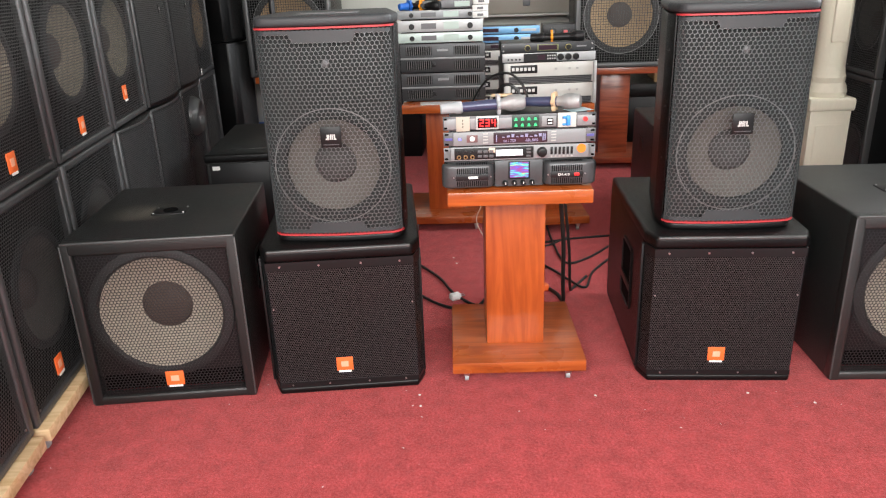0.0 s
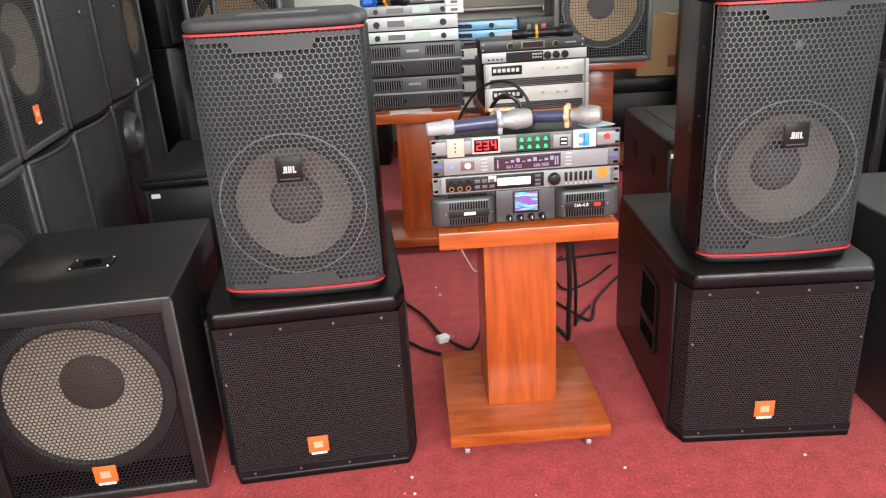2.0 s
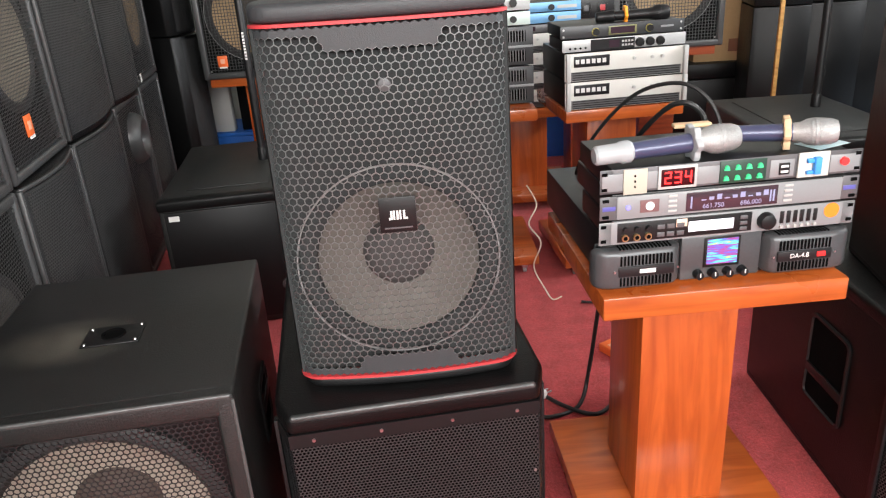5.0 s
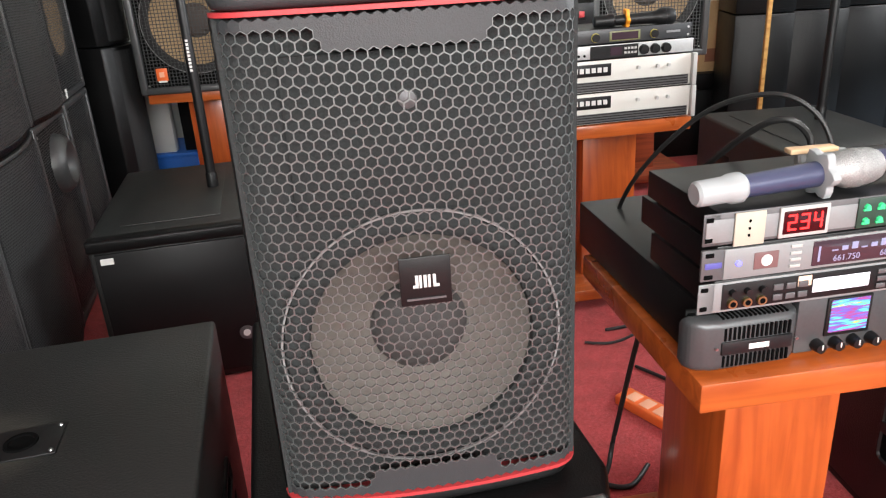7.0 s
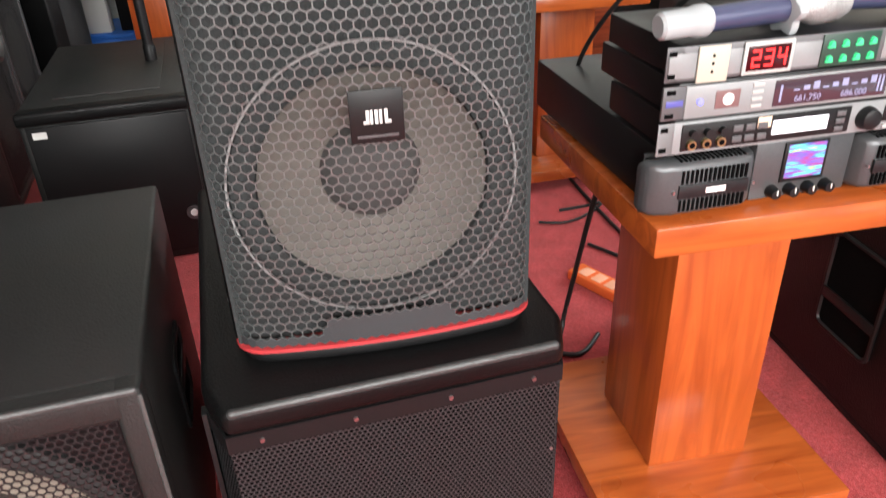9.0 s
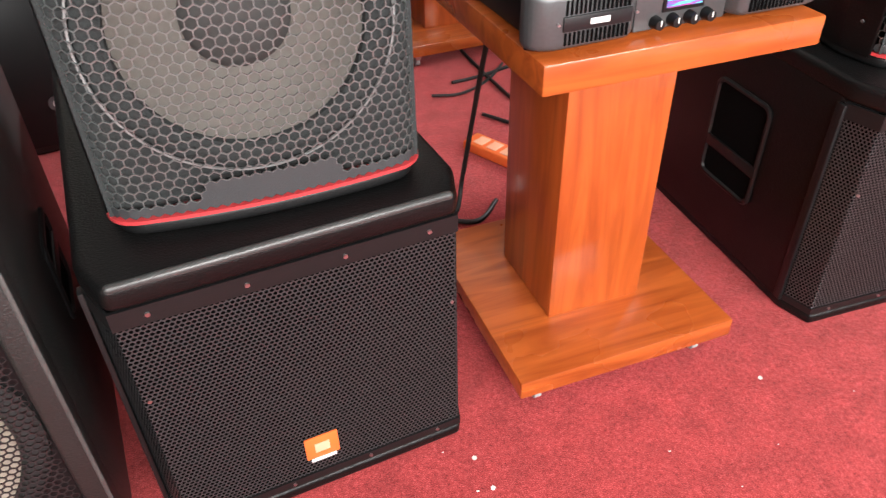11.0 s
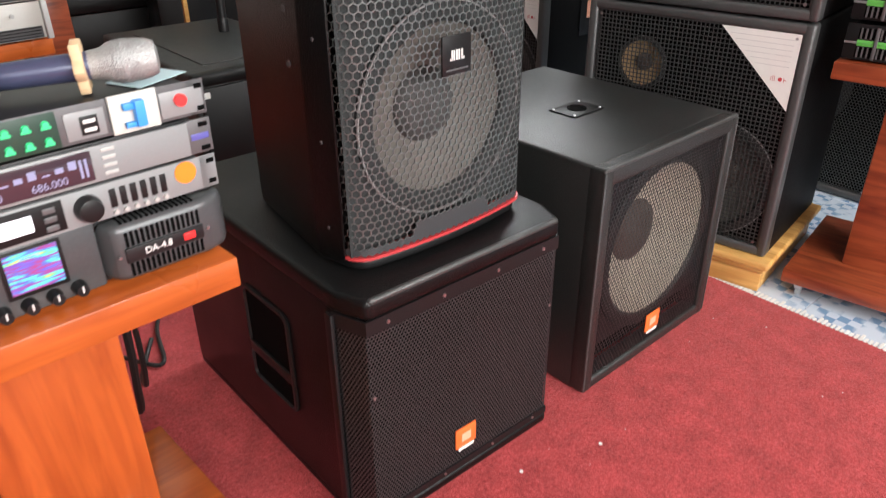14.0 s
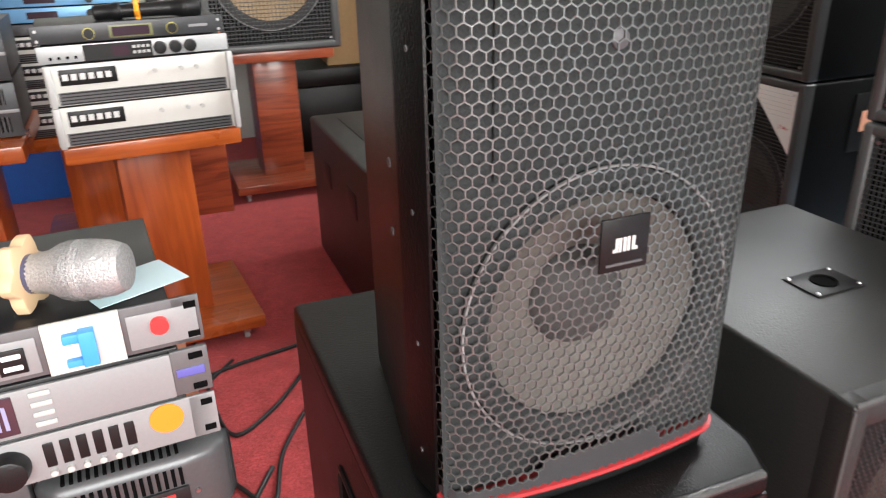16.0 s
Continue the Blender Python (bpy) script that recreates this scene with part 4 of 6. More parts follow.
def microphone(tail, head, body, tailm, headm, ringm, label, ring_at=0.6, tail_len=0.3, r=0.0175):
    a, b_ = Vector(tail), Vector(head)
    L = (b_ - a).length
    m = Matrix.Translation(a) @ (b_ - a).to_track_quat("Z", "Y").to_matrix().to_4x4()
    t = thing("microphone", m, label, "microphone")
    part("handle", lathe(B(), [(r * 0.82, L * 0.1), (r * 0.86, L * 0.2), (r * 0.95, L * 0.5), (r, L * 0.72)], (0, 0, 0), "z", 24), body, t)
    part("tail_cap", lathe(B(), [(r * 0.8, 0), (r * 0.98, 0.004), (r * 1.02, L * tail_len * 0.55), (r * 1.16, L * tail_len * 0.62), (r * 1.16, L * tail_len * 0.8), (r * 0.96, L * tail_len * 0.86)], (0, 0, 0), "z", 24), tailm, t)
    part("head_mesh", lathe(B(), [(r * 0.98, L * 0.70), (r * 1.1, L * 0.76), (r * 1.42, L * 0.8), (r * 1.48, L * 0.86), (r * 1.4, L * 0.95), (r * 1.15, L * 0.99), (r * 0.6, L), (0.001, L)], (0, 0, 0), "z", 28), headm, t, "silver wire-mesh head")
    wire, rings = B(), []
    for k in range(15):
        u = k / 14
        zz = L * (0.775 + 0.222 * u)
        rr = r * (1.18 + 0.34 * min(1, u * 5)) if u < 0.2 else r * 1.52 * math.sqrt(max(0.12, 1 - max(0, (u - 0.45) / 0.56) ** 2.6))
        rings.append([wire.verts.new((rr * math.cos(2 * math.pi * (i + 0.5 * (k % 2)) / 30), rr * math.sin(2 * math.pi * (i + 0.5 * (k % 2)) / 30), zz)) for i in range(30)])
    for k in range(13):
        lo, mid, hi = rings[k], rings[k + 1], rings[k + 2]
        for i in range(30):
            j = i + (k % 2)
            wire.faces.new((lo[i], mid[j % 30], hi[i], mid[(j - 1) % 30]))
    bmesh.ops.wireframe(wire, faces=wire.faces[:], thickness=0.0011, use_replace=True, use_boundary=True, use_even_offset=True)
    part("head_wire", wire, headm, t, "diamond wire mesh", False)
    part("head_band", lathe(B(), [(r * 1.47, L * 0.845), (r * 1.53, L * 0.85), (r * 1.53, L * 0.87), (r * 1.47, L * 0.875)], (0, 0, 0), "z", 28), headm, t)
    bm = B()
    n, o, i_ = 24, [], []
    for k in range(n):
        q = 2 * math.pi * k / n
        rr = r * (1.75 + 0.28 * math.cos(6 * q))
        o.append((rr * math.cos(q), rr * math.sin(q)))
    prism(bm, o, L * ring_at - 0.006, L * ring_at + 0.006, 0.002)
    part("anti_roll_ring", bm, ringm, t, "star-shaped rubber ring")
    return t


microphone((0.04, 2.476, 0.983), (0.308, 2.508, 0.994), MIC_BLUE, MIC_GREY, MIC_SILVER, MIC_GREY, "navy wireless microphone with grey tail cap and silver head", 0.68)
microphone((0.237, 2.58, 0.983), (0.482, 2.492, 0.995), MIC_BLUE, MIC_GREY, MIC_SILVER, BEIGE, "navy wireless microphone with a beige ring and silver mesh head", 0.67, r=0.0165)
tagged(part("clip", box(B(), 0.2, 0.27, 2.534, 2.554, 1.009, 1.017, 0.003), BEIGE), "beige rubber strap lying over the microphone", "strap").matrix_world = pose(0, 0, -0.002)
tagged(part("leaflet", box(B(), -0.04, 0.04, -0.028, 0.028, 0, 0.0006), LEAFLET), "pale blue printed leaflet under a microphone", "leaflet").matrix_world = pose(0.478, 2.536, 0.961, 0, 0, 25)

# ---- gear on the stands behind ----


def rack_unit(m, w, h, d, panel, name, label, category, style, group=""):
    """A rack unit: case, panel, ears and the controls of its kind."""
    t = thing(name, m, label, category, group)
    a = w / 2
    part("case", box(B(), -a + 0.012, a - 0.012, 0.004, d, 0.004, h - 0.002, 0.002), BLACK_STEEL, t)
    part("front_panel", box(B(), -a, a, 0, 0.005, 0.004, h, 0.0015), panel, t)
    for x in (-a + 0.05, a - 0.05):
        for y in (0.05, d - 0.05):
            part("foot", cyl(B(), 0.012, (x, y, 0.0025), 0.005, "z", 12), RUBBER, t)
    if style == "pale_amp":
        part("vent", box(B(), -a + 0.025, a - 0.025, -0.001, 0.002, 0.006, h * 0.36), GREY_PANEL, t, "dark vent strip")
        for i in range(4):
            part("vent_slat", box(B(), -a + 0.03, a - 0.03, -0.003, 0, 0.008 + i * h * 0.08, 0.011 + i * h * 0.08), PLASTIC, t)
        n = part("name_plate", box(B(), -a + 0.035, -a + 0.175, -0.002, 0, h * 0.52, h * 0.9, 0.0005), PLASTIC, t, "black name plate with pale bars")
        for i in range(6):
            part("mark", box(B(), -a + 0.042 + i * 0.021, -a + 0.056 + i * 0.021, -0.003, -0.002, h * 0.64, h * 0.79), MARK_PALE, n, "", False)
        for x in (0.03, 0.1, 0.14):
            part("knob", cyl(B(), 0.006, (x, -0.005, h * 0.7), 0.01, "y", 14), SILVER_PALE, t)
        for sx in (-1, 1):
            part("handle", box(B(), sx * (a - 0.011) - 0.008, sx * (a - 0.011) + 0.008, -0.02, 0.0, 0.002, h + 0.002, 0.003), SILVER_PALE, t, "pale front handle")
    elif style == "dark_amp":
        for z0, z1 in ((0.62, 0.9), (0.12, 0.4)):
            for x0, x1 in ((-a + 0.03, -0.06), (0.06, a - 0.03)):
                part("vent", box(B(), x0, x1, -0.001, 0.001, h * z0, h * z1), BAFFLE, t)
                for i in range(12):
                    x = x0 + (x1 - x0) * (i + 0.5) / 12
                    part("vent_slat", box(B(), x - 0.002, x + 0.002, -0.003, 0, h * z0, h * z1), GREY_PANEL, t)
        part("name_bar", box(B(), -0.03, 0.03, -0.002, 0, h * 0.74, h * 0.82), SILVER, t)
        part("rail", box(B(), -a, a, -0.004, 0, h * 0.47, h * 0.53, 0.001), SILVER, t, "bright middle rail")
        part("switch", box(B(), -0.06, -0.04, -0.004, 0, h * 0.2, h * 0.34, 0.001), PLASTIC, t)
    elif style == "receiver":
        f = part("display_frame", box(B(), -0.055, 0.055, -0.002, 0.001, h * 0.18, h * 0.82, 0.0008), mat("olive_frame", (0.16, 0.17, 0.07), 0.4), t, "olive-edged display")
        part("display", box(B(), -0.047, 0.047, -0.003, -0.002, h * 0.26, h * 0.74), WINDOW_DARK, f)
        for x in (-0.105, 0.105):
            k = part("knob", cyl(B(), h * 0.26, (x, -0.005, h * 0.48), 0.012, "y", 20), PLASTIC, t)
            part("knob_ring", lathe(B(), [(h * 0.3, 0.0), (h * 0.3, 0.004), (h * 0.26, 0.004)], (x, 0.0, h * 0.48), seg=24, caps=False), mat("brass_ring", (0.5, 0.45, 0.12), 0.35, metal=0.6), k, "brass ring round the knob")
        part("print_bar", box(B(), 0.15, 0.2, -0.0012, 0.001, h * 0.46, h * 0.6), SILVER, t)
        for sx in (-1, 1):
            for z in (0.25, 0.75):
                part("slot", cyl(B(), 0.004, (sx * (a - 0.012), -0.0005, h * z), 0.002, "y", 10), SILVER_PALE, t)
    elif style == "mixer":
        part("control_field", box(B(), -a + 0.11, 0.04, -0.0015, 0.001, h * 0.08, h * 0.94), PLASTIC, t, "black control field")
        part("display", box(B(), -0.06, -0.02, -0.0025, -0.0012, h * 0.25, h * 0.8), WINDOW_DARK, t)
        for i in range(4):
            for j in range(2):
                part("key", box(B(), -0.01 + i * 0.012, -0.002 + i * 0.012, -0.003, -0.001, h * (0.3 + 0.3 * j), h * (0.45 + 0.3 * j)), SILVER_PALE, t)
            part("jack", cyl(B(), h * 0.09, (-a + 0.03 + i * 0.02, -0.001, h * 0.35), 0.003, "y", 10), BAFFLE, t)
        for x in (0.06, 0.1, 0.14):
            part("knob", lathe(B(), [(h * 0.36, 0.0), (h * 0.36, 0.004), (h * 0.3, 0.015), (0.001, 0.016)], (x, 0.0, h * 0.5), seg=20), PLASTIC, t, "round black knob")
    elif style == "one_unit":
        part("display", box(B(), -0.05, 0.03, -0.001, 0.001, h * 0.3, h * 0.8), WINDOW_DARK, t)
        for x in (-0.12, 0.1, 0.15):
            part("knob", cyl(B(), h * 0.26, (x, -0.006, h * 0.52), 0.012, "y", 18), GREY_PANEL, t)
        part("label_strip", box(B(), -a + 0.02, -0.16, -0.0012, 0.001, h * 0.45, h * 0.7), SILVER_PALE, t)
    elif style == "lcd":
        part("display", box(B(), 0.02, 0.1, -0.001, 0.001, h * 0.25, h * 0.85), mat("lcd_green_grey", (0.45, 0.55, 0.5), 0.3), t)
        for x in (-0.15, 0.16):
            part("knob", cyl(B(), h * 0.24, (x, -0.006, h * 0.5), 0.012, "y", 16), PLASTIC, t)
        part("strip", box(B(), -0.1, -0.02, -0.0012, 0.001, h * 0.3, h * 0.75), GREY_PANEL, t)
    elif style == "blue":
        part("display", box(B(), -0.12, -0.02, -0.001, 0.001, h * 0.3, h * 0.75), WINDOW_DARK, t)
        part("dial", cyl(B(), h * 0.3, (0.09, -0.006, h * 0.5), 0.012, "y", 18), PLASTIC, t)
        part("strip", box(B(), 0.12, a - 0.02, -0.0012, 0.001, h * 0.35, h * 0.65), SILVER_PALE, t)
    return t


PALE_AMP = mat("pale_amp_panel", (0.6, 0.6, 0.56), 0.45, grain=0.06, grain_scale=200, stain=0.2, stain_scale=8, tint=(0.45, 0.44, 0.4))
MINT = mat("mint_silver_panel", (0.5, 0.6, 0.56), 0.4, metal=0.2, grain=0.06, grain_scale=200)
PALE_BLUE = mat("pale_blue_panel", (0.18, 0.4, 0.66), 0.4, metal=0.2, grain=0.06, grain_scale=200)
DARK_RACK = mat("charcoal_panel", (0.05, 0.052, 0.055), 0.4, metal=0.3, grain=0.15, grain_scale=150)
SIL_GREY = mat("worn_silver", (0.45, 0.46, 0.46), 0.45, metal=0.3, grain=0.1, grain_scale=120)

S2 = pose(0.51, 4.068, 0, 0, 0, 5)
stand(S2, 0.716) 
rack_unit(S2 @ pose(0, 0.0, 0.717), 0.483, 0.108, 0.4, PALE_AMP, "power_amplifier", "worn pale silver power amplifier with black name plate and vents", "amplifier", "pale_amp", "pale amplifiers on the stand")
rack_unit(S2 @ pose(0, 0.005, 0.825), 0.483, 0.108, 0.4, PALE_AMP, "power_amplifier", "worn pale silver power amplifier stacked on its twin", "amplifier", "pale_amp", "pale amplifiers on the stand")
rack_unit(S2 @ pose(-0.005, 0.02, 0.933), 0.483, 0.048, 0.25, SIL_GREY, "effects_processor", "grey rack processor with three round knobs", "processor", "mixer")
rack_unit(S2 @ pose(-0.01, 0.03, 0.981), 0.483, 0.05, 0.25, DARK_RACK, "wireless_receiver", "charcoal rack receiver with small gold knobs", "receiver", "receiver")
microphone((0.41, 4.17, 1.049), (0.69, 4.15, 1.054), PLASTIC, PLASTIC, PLASTIC, mat("orange_ring", (0.95, 0.35, 0.02), 0.5), "black microphone with an orange ring on the rack", 0.4, r=0.02)

S3 = pose(-0.053, 4.11, 0, 0, 0, 1)
stand(S3, 0.722, W=0.45)
rack_unit(S3 @ pose(0.0, 0.1, 0.724), 0.455, 0.152, 0.36, DARK_RACK, "power_amplifier", "charcoal power amplifier with slotted vents", "amplifier", "dark_amp", "charcoal amplifiers")
rack_unit(S3 @ pose(0.0, 0.1, 0.878), 0.455, 0.152, 0.36, DARK_RACK, "power_amplifier", "charcoal power amplifier with slotted vents", "amplifier", "dark_amp", "charcoal amplifiers")
rack_unit(S3 @ pose(-0.01, 0.1, 1.032), 0.455, 0.054, 0.25, MINT, "equalizer", "mint-silver rack unit with two dark knobs", "equalizer", "lcd")
rack_unit(S3 @ pose(-0.01, 0.1, 1.088), 0.455, 0.063, 0.25, SIL_GREY, "mixing_amplifier", "silver rack unit with a grey window and large knobs", "amplifier", "lcd")
rack_unit(S3 @ pose(-0.01, 0.11, 1.153), 0.455, 0.048, 0.25, SILVER, "wireless_receiver", "silver rack receiver under loose microphones", "receiver", "lcd")
rack_unit(S3 @ pose(0.05, 0.13, 1.203), 0.30, 0.045, 0.2, GREY_PANEL, "wireless_receiver", "small grey receiver with a pale display", "receiver", "lcd")
tagged(part("paper_sheet", box(B(), -0.1, 0.1, -0.045, 0.045, 0, 0.002), PAPER), "crumpled white paper on the stand's edge", "paper").matrix_world = pose(-0.08, 4.15, 0.7225, 0, 0, 6)
microphone((-0.26, 4.3, 1.220), (-0.06, 4.22, 1.223), PLASTIC, PLASTIC, PLASTIC, MATS["orange_ring"], "black microphone with orange ring among loose gear", 0.5, r=0.018)
microphone((-0.28, 4.24, 1.220), (-0.11, 4.36, 1.223), PLASTIC, BLUE_PLASTIC, PLASTIC, BLUE_PLASTIC, "black microphone with a blue tail cap", 0.3, r=0.018)

S4 = pose(0.255, 4.93, 0, 0, 0, 0)
stand(S4, 0.545)
for k in range(4):
    rack_unit(S4 @ pose(0.003 * k, 0.02, 0.546 + 0.092 * k), 0.47, 0.091, 0.3, PALE_AMP, "power_amplifier", "pale silver power amplifier in a tall stack", "amplifier", "pale_amp", "pale amplifiers in the rear stack")
rack_unit(S4 @ pose(0.0, 0.02, 0.915), 0.47, 0.04, 0.2, GREY_PANEL, "equalizer", "dark grey rack unit in the rear stack", "equalizer", "one_unit")
rack_unit(S4 @ pose(0.02, 0.03, 0.956), 0.47, 0.052, 0.2, PALE_BLUE, "effects_processor", "blue-faced rack unit with a dial", "processor", "blue", "blue rack units")
rack_unit(S4 @ pose(0.02, 0.03, 1.009), 0.47, 0.048, 0.2, PALE_BLUE, "effects_processor", "blue-faced rack unit with a dial", "processor", "blue", "blue rack units")
t = thing("power_supply", pose(0.67, 5.4, 0.912), "small black power box with two switches on a wooden box", "power box")
part("case", box(B(), -0.11, 0.11, 0, 0.18, 0.012, 0.12, 0.004), BLACK_STEEL, t)
for x in (-0.045, 0.045):
    f = part("switch_frame", box(B(), x - 0.026, x + 0.026, -0.004, 0.001, 0.035, 0.095, 0.0015), PLASTIC, t)
    part("switch", box(B(), x - 0.014, x + 0.014, -0.008, -0.003, 0.05, 0.08, 0.0015), GREY_PANEL if x < 0 else RED, f)
for x in (-0.085, 0.085):
    for y in (0.03, 0.15):
        part("foot", cyl(B(), 0.01, (x, y, 0.006), 0.012, "z", 12), RUBBER, t)
tagged(part("wooden_box", box(B(), 0.54, 0.8, 5.38, 5.62, 0, 0.912, 0.004), WOOD_RED), "dark wooden box under the power supply", "box")

# shelf on the back wall with a grey-brown case
SHELF = mat("shelf_grey", (0.4, 0.4, 0.37), 0.4, grain=0.05, grain_scale=60)
TAUPE = mat("taupe_case", (0.26, 0.235, 0.2), 0.5, grain=0.12, grain_scale=90, stain=0.15, stain_scale=4)
t = thing("wall_shelf", pose(0.5, 6.44, 1.03), "thin grey shelf fixed to the back wall", "shelf")
part("board", box(B(), -0.5, 0.5, 0.0, 0.3, 0.0, 0.018, 0.003), SHELF, t)
for x in (-0.36, 0.36):
    part("bracket", box(B(), x - 0.012, x + 0.012, 0.02, 0.3, -0.03, 0.0, 0.003), STEEL, t, "steel shelf bracket")
t = thing("equipment_case", pose(0.5, 6.47, 1.0485), "taupe equipment case with a small dark plate on a wall shelf", "case")
part("body", box(B(), -0.36, 0.36, 0.0, 0.24, 0.0, 0.24, 0.012, 3), TAUPE, t)
part("lid", box(B(), -0.365, 0.365, -0.004, 0.244, 0.242, 0.3, 0.012, 3), TAUPE, t)
part("plate", box(B(), -0.03, 0.03, -0.004, 0.001, 0.06, 0.13, 0.002), GREY_PANEL, t, "small dark plate")

# loose adapters and a microphone on the charcoal stack
for k, (x, y) in enumerate(((0.15, 4.25), (0.148, 4.252), (0.152, 4.248))):
    t = thing("adapter", pose(x, y, 1.1545 + 0.034 * k, 0, 0, 4 * k), "small white plastic adapter box in a pile", "adapter", "white adapters")
    part("shell", box(B(), -0.042, 0.042, -0.03, 0.05, 0.0, 0.032, 0.005, 3), PAPER, t)
    part("socket", box(B(), -0.016, 0.016, -0.032, -0.028, 0.01, 0.022, 0.001), GREY_PANEL, t)
microphone((-0.2, 4.36, 1.226), (0.02, 4.30, 1.262), PLASTIC, PLASTIC, PLASTIC, MATS["orange_ring"], "black microphone with an orange ring lying across the others", 0.62, r=0.018)

# ---- cabinets ----
GRID = {}


def cabinet(m, w, h, d, label, group="", grille="grid", cones=(), badge_at=None, name="loudspeaker_cabinet", coat=None, edge=0.03, wire=None, pitch=0.0125, curved=0.0, screws=True, badge_mat=None, skin=None):
    """A black cabinet: body, bevelled front frame, grille and the cones behind it. Base at z=0, front at y=0."""
    t = thing(name, m, label, "speaker cabinet", group)
    a = w / 2
    coat = coat or COAT
    if curved:
        pts = [(-a, 0.0)] + [(-a + w * i / 12, -curved * math.sin(math.pi * i / 12)) for i in range(1, 12)] + [(a, 0.0), (a * 0.86, d), (-a * 0.86, d)]
        part("body", prism(B(), pts, 0, h, 0.008, 2), coat, t)
        pts2 = [(-a + 0.012 + (w - 0.024) * i / 12, -curved * math.sin(math.pi * i / 12) - 0.003) for i in range(13)]
        part("grille", prism(B(), pts2 + [(a - 0.012, 0.01), (-a + 0.012, 0.01)], 0.02, h - 0.02, 0.002), skin or GRILLE_FINE, t, "curved dark perforated grille")
        if pitch < 0.012:
            key = (round(w, 2), round(h, 2), "bent", curved)
            if key not in GRID:
                GRID[key] = hex_mesh("perforation", w - 0.03, 0.022, h - 0.022, pitch, 0.0032, 0.0016, GRILLE_OLD, lambda x: (x, -curved * math.cos(math.pi * x / w) - 0.0052))
            part("perforation", GRID[key], None, t, "perforated steel sheet")
            part("top_seam", prism(B(), [(p_[0] * 0.99, p_[1] - 0.002) for p_ in pts[:13]] + [(a - 0.01, 0.02), (-a + 0.01, 0.02)], h - 0.016, h - 0.004, 0.003, 2), FRAME, t)
            for sx in (-1, 1):
                part("side_edge", box(B(), sx * a - 0.008, sx * a + 0.008, -0.007, 0.012, 0.008, h - 0.008, 0.004, 2), FRAME, t)
        return t
    part("body", open_front(box(B(), -a, a, 0.028, d, 0, h, 0.012, 3)), coat, t)
    rim = B()
    box(rim, -a, -a + edge, 0, 0.05, 0.0, h, 0.009, 3)
    box(rim, a - edge, a, 0, 0.05, 0.0, h, 0.009, 3)
    box(rim, -a + edge * 0.6, a - edge * 0.6, 0.0, 0.05, h - edge, h - 0.001, 0.009, 3)
    box(rim, -a + edge * 0.6, a - edge * 0.6, 0.0, 0.05, 0.001, edge, 0.009, 3)
    part("front_frame", rim, FRAME, t, "black bevelled front edge, greyed for its highlights")
    bf, x0, x1, z0, z1 = B(), -a + edge * 0.8, a - edge * 0.8, edge * 0.8, h - edge * 0.8
    if len(cones) == 2:
        (c1, c2) = cones
        cut = ((c1[0] - c1[2]) + (c2[0] + c2[2])) / 2
        holed(bf, cut, x1, z0, z1, 0.024, c1[0], c1[1], c1[2] * 0.985)
        holed(bf, x0, cut, z0, z1, 0.024, c2[0], c2[1], c2[2] * 0.985)
    elif cones:
        holed(bf, x0, x1, z0, z1, 0.024, cones[0][0], cones[0][1], cones[0][2] * 0.985)
    else:
        box(bf, x0, x1, 0.024, 0.032, z0, z1)
    part("baffle", bf, BAFFLE, t)
    for x, z, r, cone, ring in cones:
        woofer(t, x, 0.022, z, r, cone, r * 0.36, r * 0.3, None, ring)
    key = (round(w, 3), round(h, 3), grille, pitch)
    if key not in GRID:
        if grille == "grid":
            GRID[key] = grid_mesh("grille", w - 2 * edge, h - 2 * edge, pitch, wire or 0.0026, GRILLE_OLD)
        else:
            GRID[key] = hex_mesh("grille", w - 2 * edge + 0.01, 0, h - 2 * edge, pitch, wire or 0.0024, 0.001, GRILLE_OLD)
    part("grille", GRID[key], None, t, "black perforated grille").location = (0, 0.006, edge)
    if badge_at:
        badge(t, badge_at[0], 0.005, badge_at[1], 0.055, 0.062, badge_mat)
    if screws:
        for x in (-a + edge + 0.012, a - edge - 0.012):
            for z in (edge + 0.012, h - edge - 0.012):
                screw(t, x, 0.004, z, 0.0045)
    return t


GRILLE_FINE = mat("fine_perforation", (0.02, 0.0205, 0.021), 0.6, spec=0.3, grain=0.5, grain_scale=320, bump=0.9)

# long stack by the west wall
SEAM = 0.80


def on_stack(y, z):
    return pose(-1.25 - 0.162 * (y - 2.27), y, z, 0, 0, 99.2)


